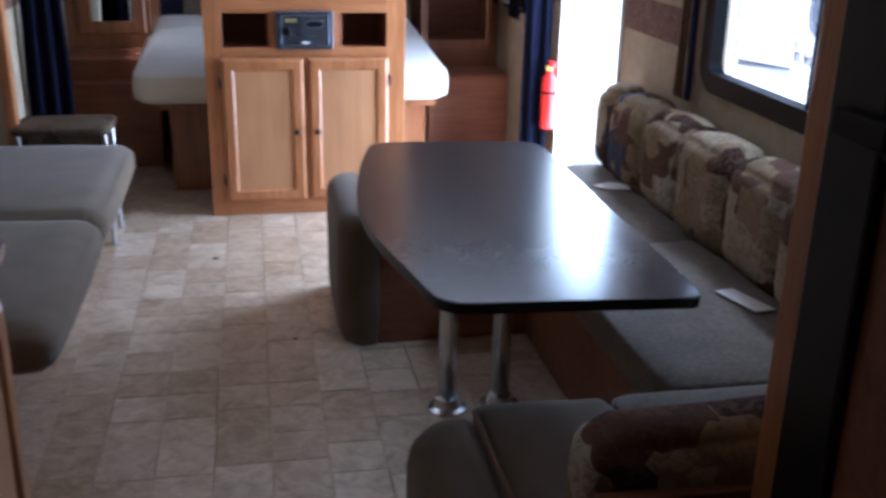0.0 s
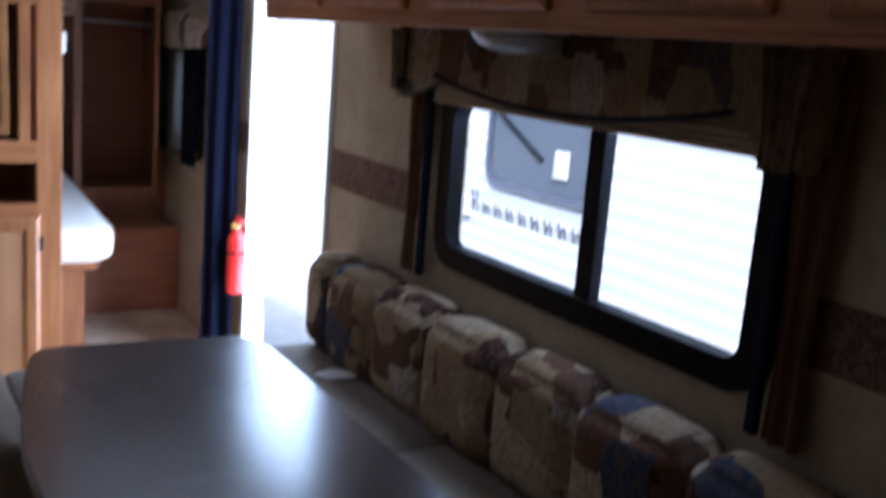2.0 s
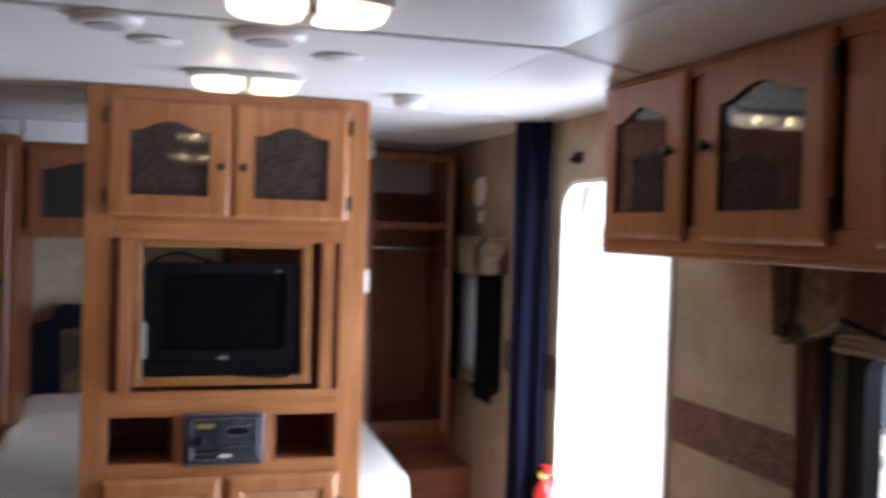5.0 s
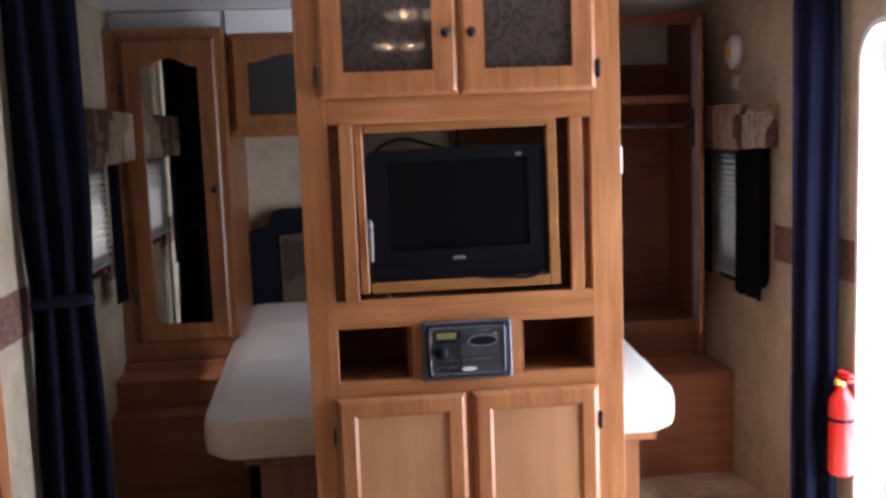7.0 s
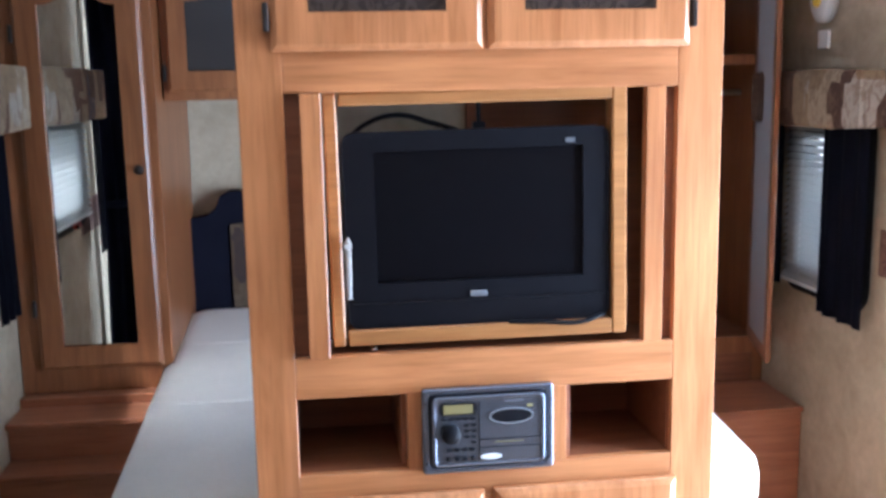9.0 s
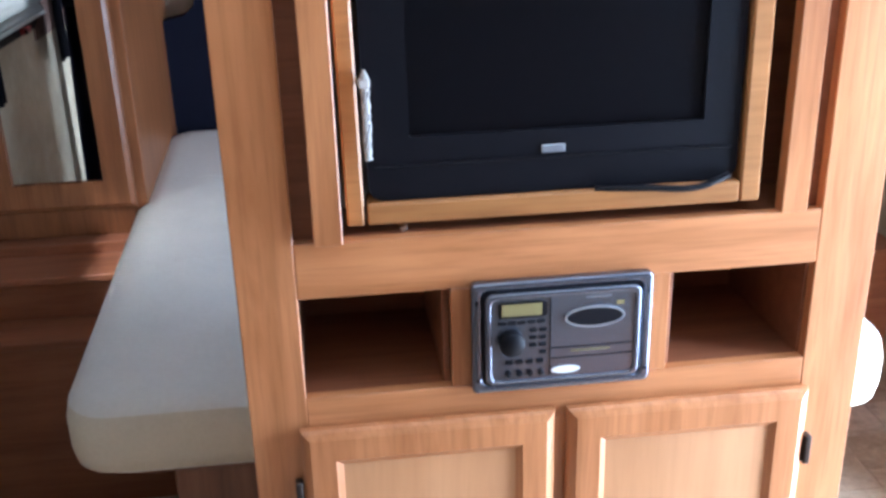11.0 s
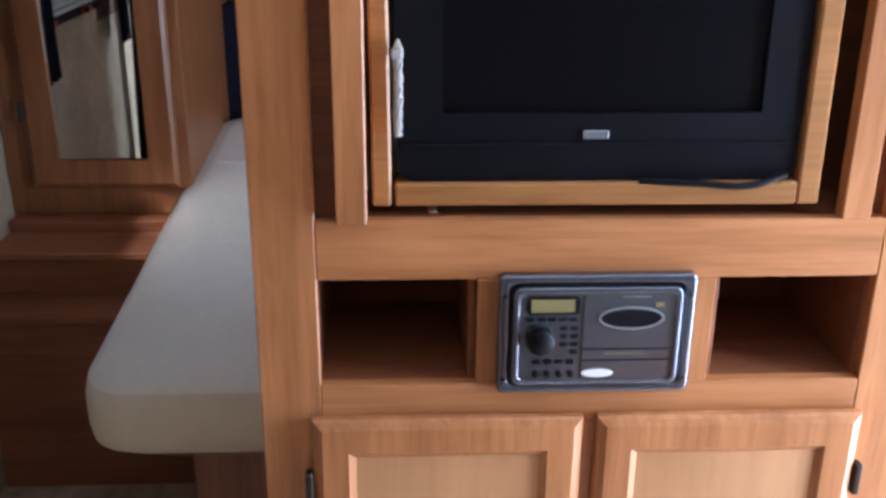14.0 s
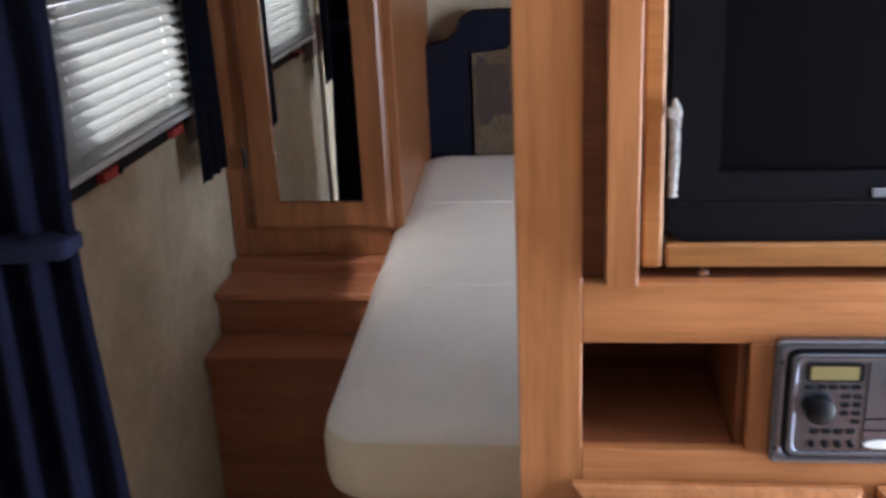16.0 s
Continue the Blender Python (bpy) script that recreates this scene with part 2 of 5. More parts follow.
white_plastic = mat("white_plastic", (0.74, 0.74, 0.72), 0.4)[0]
paper = mat("white_paper", (0.72, 0.70, 0.66), 0.8)[0]
red_paint = mat("red_paint", (0.62, 0.02, 0.015), 0.28)[0]
brass = mat("brass", (0.60, 0.42, 0.18), 0.3, 1.0)[0]
yellow_plastic = mat("yellow_plastic", (0.70, 0.50, 0.05), 0.4)[0]
blind_mat, bnt, bb = mat("white_blind", (0.46, 0.475, 0.46), 0.5)
btr = bnt.nodes.new("ShaderNodeBsdfTranslucent")
btr.inputs[0].default_value = (0.75, 0.77, 0.75, 1)
bmx = bnt.nodes.new("ShaderNodeMixShader")
bmx.inputs[0].default_value = 0.03
bnt.links.new(bb.outputs[0], bmx.inputs[1])
bnt.links.new(btr.outputs[0], bmx.inputs[2])
bnt.links.new(bmx.outputs[0], bnt.nodes["Material Output"].inputs[0])
grey_panel = mat("grey_door_back", (0.40, 0.40, 0.43), 0.6)[0]
mirror_mat = mat("mirror", (0.82, 0.83, 0.82), 0.02, 1.0)[0]
shade_beige = fabric("beige_pleated_cloth", (0.40, 0.30, 0.19), (0.50, 0.39, 0.26), 300)
tail_brown = fabric("brown_tail_cloth", (0.13, 0.065, 0.035), (0.24, 0.13, 0.075), 120)
steel = mat("steel", (0.5, 0.5, 0.5), 0.3, 1.0)[0]
ac_grey = mat("grey_shroud", (0.22, 0.22, 0.23), 0.55)[0]
dark_vent = mat("dark_vent", (0.05, 0.05, 0.05), 0.6)[0]

glass_mat, gnt, gb = mat("window_glass", (1, 1, 1), 0.0)
gb.inputs["Transmission Weight"].default_value = 1.0
gb.inputs["IOR"].default_value = 1.08

lamp_mat, lnt, lb = mat("lit_diffuser", (0.9, 0.88, 0.82), 0.4)
lb.inputs["Emission Color"].default_value = (1.0, 0.80, 0.54, 1)
lb.inputs["Emission Strength"].default_value = 0.8
lclear = lnt.nodes.new("ShaderNodeBsdfTransparent")
lmix = lnt.nodes.new("ShaderNodeMixShader")
lmix.inputs[0].default_value = 0.4
lnt.links.new(lb.outputs[0], lmix.inputs[1])
lnt.links.new(lclear.outputs[0], lmix.inputs[2])
lnt.links.new(lmix.outputs[0], lnt.nodes["Material Output"].inputs[0])
bulb_mat, bunt, bub = mat("lit_bulb", (0.9, 0.85, 0.75), 0.4)
bub.inputs["Emission Color"].default_value = (1.0, 0.66, 0.32, 1)
bub.inputs["Emission Strength"].default_value = 26.0
clear_dome, cnt, cb = mat("ribbed_clear_dome", (0.75, 0.76, 0.78), 0.25)
cb.inputs["Transmission Weight"].default_value = 0.35

siding = mat("white_siding", (0.78, 0.80, 0.83), 0.5)[0]
cap_white = mat("white_gel_coat", (0.85, 0.86, 0.87), 0.4)[0]
letter_mat = mat("dark_lettering", (0.06, 0.06, 0.08), 0.5)[0]
out_window = mat("tinted_pane", (0.10, 0.12, 0.15), 0.06)[0]


def ground_mat():
    m, nt, b = mat("gravel_lot", (0.3, 0.29, 0.27), 0.9)
    v = coords(nt)
    n = noise_tex(nt, v, 30, 5)
    n2 = noise_tex(nt, v, 0.7, 3)
    col = mix(nt, 0.7, ramp(nt, n, [(0.3, (0.46, 0.455, 0.44)), (0.7, (0.66, 0.65, 0.63))]), ramp(nt, n2, [(0.3, (0.7, 0.7, 0.7)), (0.7, (1.1, 1.1, 1.1))]), "MULTIPLY")
    nt.links.new(col, b.inputs["Base Color"])
    bump(nt, b, n, 0.6, 0.01)
    return m


gravel = ground_mat()


# ---- mesh helpers ----
def box(bm, x0, x1, y0, y1, z0, z1):
    vs = [bm.verts.new((x, y, z)) for x in (x0, x1) for y in (y0, y1) for z in (z0, z1)]
    for f in ((0, 1, 3, 2), (4, 6, 7, 5), (0, 4, 5, 1), (2, 3, 7, 6), (0, 2, 6, 4), (1, 5, 7, 3)):
        bm.faces.new([vs[i] for i in f])
    return bm


def boxes(*rows, bevel=0.0, segs=2):
    bm = bmesh.new()
    for r in rows:
        box(bm, *r)
    if bevel:
        bmesh.ops.bevel(bm, geom=bm.edges[:], offset=bevel, segments=segs, affect="EDGES", profile=0.5, clamp_overlap=True)
    return bm


def prism(pts, lo, hi, axis="y", bm=None):
    """A flat outline pulled from lo to hi along an axis; pts are (x, z) for y, (y, z) for x, (x, y) for z."""
    bm = bm or bmesh.new()
    put = {"y": lambda a, c, d: (a, d, c), "x": lambda a, c, d: (d, a, c), "z": lambda a, c, d: (a, c, d)}[axis]
    lows = [bm.verts.new(put(a, c, lo)) for a, c in pts]
    tops = [bm.verts.new(put(a, c, hi)) for a, c in pts]
    n = len(pts)
    fs = [bm.faces.new(lows), bm.faces.new(tops[::-1])]
    for i in range(n):
        fs.append(bm.faces.new((lows[i], tops[i], tops[(i + 1) % n], lows[(i + 1) % n])))
    bmesh.ops.recalc_face_normals(bm, faces=bm.faces[:])
    return bm


def tube(p, q, r, n=14, bm=None, r2=None):
    bm = bm or bmesh.new()
    p, q = Vector(p), Vector(q)
    d = q - p
    m = Matrix.Translation((p + q) / 2) @ d.to_track_quat("Z", "Y").to_matrix().to_4x4()
    bmesh.ops.create_cone(bm, cap_ends=True, segments=n, radius1=r, radius2=r if r2 is None else r2, depth=d.length, matrix=m)
    return bm


def lathe(profile, n=20, bm=None, at=(0, 0, 0)):
    """Turned shape about z from (radius, height) pairs."""
    bm = bm or bmesh.new()
    rings = []
    for r, z in profile:
        rings.append([bm.verts.new((at[0] + r * math.cos(2 * math.pi * i / n), at[1] + r * math.sin(2 * math.pi * i / n), at[2] + z)) for i in range(n)])
    for a, c in zip(rings, rings[1:]):
        for i in range(n):
            bm.faces.new((a[i], a[(i + 1) % n], c[(i + 1) % n], c[i]))
    bm.faces.new(rings[0][::-1])
    bm.faces.new(rings[-1])
    bmesh.ops.recalc_face_normals(bm, faces=bm.faces[:])
    return bm


def cushion(x0, x1, y0, y1, z0, z1, r=0.04, puff=0.012, seed=0, cuts=6):
    """A soft block: rounded edges, crowned faces and slight unevenness."""
    bm = bmesh.new()
    bmesh.ops.create_cube(bm, size=1.0)
    bmesh.ops.subdivide_edges(bm, edges=bm.edges[:], cuts=cuts, use_grid_fill=True)
    c, h = Vector(((x0 + x1) / 2, (y0 + y1) / 2, (z0 + z1) / 2)), Vector(((x1 - x0) / 2, (y1 - y0) / 2, (z1 - z0) / 2))
    for v in bm.verts:
        u = v.co * 2
        s = Vector([math.copysign(abs(k) ** 0.55, k) for k in u])
        p = Vector((s[0] * h[0], s[1] * h[1], s[2] * h[2]))
        inner = Vector([max(-(h[i] - r), min(h[i] - r, p[i])) for i in range(3)])
        d = p - inner
        if d.length > r:
            p = inner + d.normalized() * r
        crown = (1 - u[0] ** 2) * (1 - u[1] ** 2) + (1 - u[0] ** 2) * (1 - u[2] ** 2) + (1 - u[1] ** 2) * (1 - u[2] ** 2)
        p += d.normalized() * puff * crown if d.length else Vector()
        p += Vector((0, 0, 1)) * 0.006 * noise.noise(p * 6 + Vector((seed, 0, 0)))
        v.co = c + p
    for f in bm.faces:
        f.smooth = True
    return bm


def part(name, bm, material, parent=None, label="", smooth=False):
    me = bpy.data.meshes.new(name)
    if smooth:
        for f in bm.faces:
            f.smooth = True
    bm.to_mesh(me)
    bm.free()
    me.materials.append(material)
    ob = new(name, me)
    if parent:
        ob.parent = parent
    if label:
        ob["label"] = label
    return ob


def thing(name, label, category, at=(0, 0, 0), group="", kind=""):
    ob = new(name)
    ob.empty_display_size = 0.1
    ob.location = at
    return tagged(ob, label, category, group, kind)


def structure(name, bm, material, label, category):
    return tagged(part(name, bm, material), label, category, "", "structure")


def frustum_frame(w, h, rail, t, bm=None):
    """A mitred moulding frame, w by h, in the xz plane, its outer face at y = 0 and inner lip set back."""
    bm = bm or bmesh.new()
    def ring(ix, y):
        return [bm.verts.new(p) for p in ((-w / 2 + ix, y, ix), (w / 2 - ix, y, ix), (w / 2 - ix, y, h - ix), (-w / 2 + ix, y, h - ix))]
    loops = [ring(0, t), ring(0, 0.009), ring(0.004, 0.005), ring(0.013, 0), ring(rail - 0.010, 0), ring(rail - 0.007, 0.003), ring(rail, 0.008), ring(rail, t)]
    for a, c in zip(loops, loops[1:] + loops[:1]):
        for i in range(4):
            bm.faces.new((a[i], a[(i + 1) % 4], c[(i + 1) % 4], c[i]))
    bmesh.ops.recalc_face_normals(bm, faces=bm.faces[:])
    return bm


def knob_mesh():
    bm = lathe([(0.004, 0), (0.005, 0.010), (0.013, 0.014), (0.0145, 0.020), (0.011, 0.026), (0.004, 0.028)], 16)
    bmesh.ops.transform(bm, matrix=pose(0, 0, 0, 90, 0, 0), verts=bm.verts[:])
    return bm


def panel_door(parent, m, w, h, rail=0.052, glass=None, knob=None, hinge=None, face=None):
    """A framed cabinet door facing -y in its own space; arched glass when glass is given, else a flat panel. knob and hinge: local x, z."""
    t, face = 0.019, face or oak_v
    if glass:
        a, top, n = w / 2 - rail, h - rail * 1.62, 16
        inner, outer = [(-a, rail), (a, rail), (a, top)], [(-w / 2, 0), (w / 2, 0), (w / 2, h)]
        for i in range(n + 1):
            u = 0.90 - 1.80 * i / n
            s = abs(u) / 0.90
            rise = (0.5 + 0.5 * math.cos(math.pi * s ** 1.25)) * rail * 0.56
            inner.append((a * u, top + rise))
            outer.append((w / 2 * u, h))
        inner.append((-a, top))
        outer.append((-w / 2, h))
        bm = bmesh.new()
        mid = (0, h / 2)
        shrink = lambda pts, k: [(x - math.copysign(k, x), z - math.copysign(k, z - mid[1])) for x, z in pts]
        rings = [(outer, t), (outer, 0.009), (shrink(outer, 0.004), 0.005), (shrink(outer, 0.012), 0.0), (shrink(inner, -0.009), 0.0), (inner, 0.007), (inner, t)]
        loops = [[bm.verts.new((x, y, z)) for x, z in pts] for pts, y in rings]
        for p, q in zip(loops, loops[1:] + loops[:1]):
            for i in range(len(p)):
                bm.faces.new((p[i], p[(i + 1) % len(p)], q[(i + 1) % len(p)], q[i]))
        bmesh.ops.recalc_face_normals(bm, faces=bm.faces[:])
        door = part("door", bm, face, parent)
        part("glass_pane", boxes((-a - 0.004, a + 0.004, 0.010, 0.014, rail - 0.004, h - rail * 0.8)), glass, door, "dark etched glass pane")
    else:
        door = part("door", frustum_frame(w, h, rail, t), face, parent)
        part("panel", boxes((-w / 2 + rail - 0.003, w / 2 - rail + 0.003, 0.008, 0.013, rail - 0.003, h - rail + 0.003)), oak_panel, door, "flat oak veneer panel")
    door.matrix_local = m
    if knob:
        k = part("knob", knob_mesh(), bronze, door, "round dark bronze knob", True)
        k.location = (knob[0], 0, knob[1])
    if hinge is not None:
        for z in (h * 0.16, h * 0.84):
            part("hinge", boxes((hinge - 0.005, hinge + 0.005, 0.001, 0.018, z - 0.025, z + 0.025), bevel=0.002, segs=1), bronze, door)
    return door


# ---- the shell of the trailer ----
XL, XR, YB, YF, CEIL = -1.09, 1.38, -1.3, 6.20, 1.98
T = 0.06
DOOR = (3.60, 4.42, 0.0, 1.75)
WIN = (1.60, 2.80, 0.865, 1.36)
WR = (5.10, 5.50, 0.86, 1.38)
WL = (4.62, 5.22, 1.04, 1.42)


def wall_with_holes(x0, x1, y0, y1, z0, z1, holes):
    """A wall along y, cut by openings (ya, yb, za, zb), as blocks that butt."""
    rows = []
    ys = sorted({y0, y1, *[h[0] for h in holes], *[h[1] for h in holes]})
    for a, c in zip(ys, ys[1:]):
        inside = sorted([h for h in holes if h[0] <= a + 1e-6 and h[1] >= c - 1e-6], key=lambda h: h[2])
        z = z0
        for h in inside:
            if h[2] > z:
                rows.append((x0, x1, a, c, z, h[2]))
            z = h[3]
        if z < z1:
            rows.append((x0, x1, a, c, z, z1))
    bm = boxes(*rows)
    bmesh.ops.remove_doubles(bm, verts=bm.verts[:], dist=1e-5)
    return bm


structure("wall_east", wall_with_holes(XR, XR + T, YB, YF, 0, CEIL, [DOOR, WIN, WR]), wall_paper, "beige mottled wallpaper wall with a doorway and windows", "wall")
SLIDE = (1.95, 3.97, 0.0, 1.85)
structure("wall_west", wall_with_holes(XL - T, XL, YB, YF, 0, CEIL, [SLIDE, WL]), wall_paper, "beige mottled wallpaper wall with the sofa recess", "wall")
structure("wall_north", boxes((XL - T, XR + T, YF, YF + T, 0, CEIL)), wall_paper, "beige mottled wallpaper wall behind the bed", "wall")
structure("wall_south", boxes((XL - T, XR + T, YB - T, YB, 0, CEIL)), wall_paper, "plain beige end wall behind the kitchen", "wall")
structure("wall_slide_recess", boxes((-1.95, XL - T, 1.89, 1.95, 0, 1.85), (-1.95, XL - T, 3.97, 4.03, 0, 1.85), (-2.01, -1.95, 1.89, 4.03, 0, 1.91), (-1.95, XL - T, 1.89, 4.03, 1.85, 1.91)),
          wall_paper, "beige walls of the slide-out recess round the sofa", "wall")
structure("trim_slide", boxes((XL - 0.005, XL + 0.035, 3.955, 4.02, 0, 1.90), (XL - 0.005, XL + 0.035, 1.90, 1.965, 0, 1.90), (XL - 0.005, XL + 0.035, 1.965, 3.955, 1.84, 1.90), bevel=0.004), oak_v,
          "oak trim round the slide-out opening", "trim")

ceiling_bm = boxes((XL - T, XR + T, YB - T, YF + T, CEIL, CEIL + 0.06))
for ys in (0.50, 1.81, 3.12, 4.43, 5.74):
    box(ceiling_bm, XL, XR, ys - 0.009, ys + 0.009, CEIL - 0.003, CEIL + 0.01)
structure("ceiling", ceiling_bm, ceil_mat, "white vinyl ceiling with panel seams", "ceiling")
floor = structure("floor", boxes((-2.01, XR + T, YB - T, YF + T, -0.08, -0.003)), grout, "beige and brown stone-patterned vinyl tile floor", "floor")

for ya, yb in ((2.96, 3.585), (4.44, 5.02), (0.80, 1.58)):
    structure("trim_border", boxes((XR - 0.003, XR + 0.01, ya, yb, 0.952, 1.083)), border_paper, "plum and tan scrollwork wallpaper border", "wallpaper border")
for ya, yb in ((4.03, 4.58), (5.26, 5.488)):
    structure("trim_border", boxes((XL - 0.01, XL + 0.003, ya, yb, 0.952, 1.083)), border_paper, "plum and tan scrollwork wallpaper border", "wallpaper border")


def rounded(y0, y1, z0, z1, r, n=6, corners=(1, 1, 1, 1)):
    pts = []
    for (cy, cz, a0), on in zip(((y1 - r, z1 - r, 0), (y0 + r, z1 - r, 90), (y0 + r, z0 + r, 180), (y1 - r, z0 + r, 270)), corners):
        if on:
            pts += [(cy + r * math.cos(radians(a0 + 90 * i / n)), cz + r * math.sin(radians(a0 + 90 * i / n))) for i in range(n + 1)]
        else:
            pts.append({0: (y1, z1), 90: (y0, z1), 180: (y0, z0), 270: (y1, z0)}[a0])
    return pts


def ring_frame(outer, inner, lo, hi, axis="x"):
    """A frame between two outlines of equal length, pulled along an axis."""
    bm = bmesh.new()
    put = {"y": lambda a, c, d: (a, d, c), "x": lambda a, c, d: (d, a, c), "z": lambda a, c, d: (a, c, d)}[axis]
    n = len(outer)
    loops = [[bm.verts.new(put(a, c, d)) for a, c in pts] for pts, d in ((outer, lo), (outer, hi), (inner, hi), (inner, lo))]
    for a, c in zip(loops, loops[1:] + loops[:1]):
        for i in range(n):
            bm.faces.new((a[i], a[(i + 1) % n], c[(i + 1) % n], c[i]))
    bmesh.ops.recalc_face_normals(bm, faces=bm.faces[:])
    return bm


# entry doorway: white jamb with rounded top corners
ya, yb, za, zb = DOOR
structure("door_1", ring_frame(rounded(ya - 0.0, yb, za, zb, 0.12, 8, (1, 1, 0, 0)), rounded(ya + 0.018, yb - 0.018, za + 0.01, zb - 0.018, 0.11, 8, (1, 1, 0, 0)), XR - 0.012, XR + T + 0.02),
          white_plastic, "white metal frame of the open entry doorway", "doorway")
corner = bmesh.new()
for cy, s in ((ya, 1), (yb, -1)):
    arc = [(cy, zb)] + [(cy + s * (0.12 - 0.12 * math.cos(radians(a))), zb - 0.12 + 0.12 * math.sin(radians(a))) for a in range(90, -1, -15)]
    prism(arc, XR + 0.001, XR + T, "x", corner)
structure("trim_door_corner", corner, wall_paper, "beige wall corners above the rounded doorway", "trim")
# small hook and plate above the doorway
hook = thing("coat_hook", "dark metal coat hook on the wall above the doorway", "hook", (XR - 0.005, 4.30, 1.83))
part("plate", boxes((-0.006, 0.0, -0.035, 0.035, -0.02, 0.02), bevel=0.002, segs=1), bronze, hook)
part("peg", tube((-0.004, 0, 0), (-0.035, 0, -0.01), 0.006, 10), bronze, hook)


def window(name, x, inward, y0, y1, z0, z1, label, mullion=None, r=0.07, rim=0.035):
    """A trailer window with a rounded black clamp frame on the wall at x; inward: the room's side."""
    w = thing(name, label, "window", (0, 0, 0), "", "structure")
    lo, hi = sorted((x + inward * 0.026, x - inward * 0.022))
    part("window_frame", ring_frame(rounded(y0 - rim, y1 + rim, z0 - rim, z1 + rim, r + 0.02), rounded(y0 + 0.05, y1 - 0.05, z0 + 0.05, z1 - 0.05, r * 0.6), lo, hi), black_frame, w)
    xm = x - inward * 0.006
    spans = [(y0, y1)]
    if mullion:
        part("mullion", boxes((xm - 0.018, xm + 0.018, mullion - 0.028, mullion + 0.028, z0 + 0.028, z1 - 0.028), bevel=0.004), black_frame, w)
        spans = [(y0, mullion), (mullion, y1)]
    for i, (a, c) in enumerate(spans):
        p = part("pane", boxes((xm - 0.002 + 0.01 * i, xm + 0.002 + 0.01 * i, a + 0.02, c - 0.02, z0 + 0.02, z1 - 0.02)), glass_mat, w)
        p.visible_shadow = False
    return w


window("window_1", XR, -1, *WIN, "sliding dinette window with a rounded black frame", 2.147, 0.07, 0.014)
window("window_2", XR, -1, *WR, "small bedroom window with a black frame behind a blind", None, 0.05)
window("window_3", XL, 1, *WL, "bedroom window with a black frame behind a blind", None, 0.05)

# ---- outside: gravel lot and the white trailer parked alongside ----
structure("ground", boxes((-300, 300, -300, 300, -0.80, -0.72)), gravel, "grey gravel storage lot", "ground")


def corrugated(y0, y1, z0, z1, x, pitch=0.10, depth=0.011):
    bm = bmesh.new()
    prof = []
    z = z0
    while z < z1:
        prof += [(x, z), (x - depth * 0.4, z + pitch * 0.28), (x - depth, z + pitch * 0.62), (x - depth, z + pitch * 0.80), (x, z + pitch * 0.90)]
        z += pitch
    rows = [[bm.verts.new((px, y, pz)) for px, pz in prof] for y in (y0, y1)]
    for i in range(len(prof) - 1):
        bm.faces.new((rows[0][i], rows[1][i], rows[1][i + 1], rows[0][i + 1]))
    return bm


XT = 3.4
nb = thing("travel_trailer", "white corrugated travel trailer parked alongside", "trailer", (0, 0, -0.72))
part("wall", corrugated(-3.0, 6.55, 0.05, 3.15, XT), siding, nb, "white corrugated aluminium siding")
part("front_cap", boxes((XT - 0.02, XT + 0.001, 6.59, 9.5, 0.05, 3.15), bevel=0.008), cap_white, nb, "smooth white moulded end cap")
part("corner_trim", boxes((XT - 0.026, XT + 0.001, 6.552, 6.588, 0.05, 3.15), bevel=0.004), grey_light, nb, "grey corner moulding")
part("body", boxes((XT + 0.002, XT + 2.4, -3.0, 9.5, 0.0, 3.16)), siding, nb)
part("roof", boxes((XT - 0.03, XT + 2.44, -3.05, 9.55, 3.161, 3.22), bevel=0.02), siding, nb)
for wya, wyb, wza, wzb in ((4.46, 5.60, 1.36, 2.12), (2.30, 3.27, 1.36, 2.12)):
    ow = part("window", ring_frame(rounded(wya, wyb, wza, wzb, 0.12), rounded(wya + 0.05, wyb - 0.05, wza + 0.05, wzb - 0.05, 0.09), XT - 0.035, XT + 0.01), grey_metal, nb, "grey framed trailer window")
    part("pane", boxes((XT - 0.022, XT - 0.017, wya + 0.03, wyb - 0.03, wza + 0.03, wzb - 0.03)), out_window, ow, "dark tinted pane")
    part("latch", boxes((XT - 0.045, XT - 0.023, wya + 0.30, wya + 0.42, wza + 0.14, wza + 0.30), bevel=0.006), white_plastic, ow)
    part("crank", tube((XT - 0.03, wya + 0.55, wza + 0.22), (XT - 0.03, wyb - 0.10, wza + 0.46), 0.012, 8), black_plastic, ow)
# the maker's lettering as plain bars
for i in range(10):
    hgt = 0.13 if i == 0 else 0.085
    yy = 5.72 - i * 0.132
    for dy, wd in ((0.0, 0.022), (0.056, 0.013)):
        part("letter", prism([(yy - dy, 1.165), (yy - dy - wd, 1.165), (yy - dy - wd + 0.03, 1.165 + hgt), (yy - dy + 0.03, 1.165 + hgt)], XT - 0.022, XT - 0.018, "x"), letter_mat, nb)
    part("letter", prism([(yy - 0.014, 1.165 + hgt * 0.45), (yy - 0.052, 1.165 + hgt * 0.45), (yy - 0.049, 1.175 + hgt * 0.45), (yy - 0.011, 1.175 + hgt * 0.45)], XT - 0.022, XT - 0.018, "x"), letter_mat, nb)
part("stripe", prism([(6.5, 1.02), (5.75, 1.10), (5.75, 1.115), (6.5, 1.06)], XT - 0.022, XT - 0.018, "x"), letter_mat, nb)

# entry step outside the doorway
stp = thing("entry_step", "folding black metal entry step under the doorway", "step", (0, 0, -0.72))
part("tread", boxes((XR + 0.10, XR + 0.40, 3.70, 4.32, 0.42, 0.45), bevel=0.006), black_frame, stp)
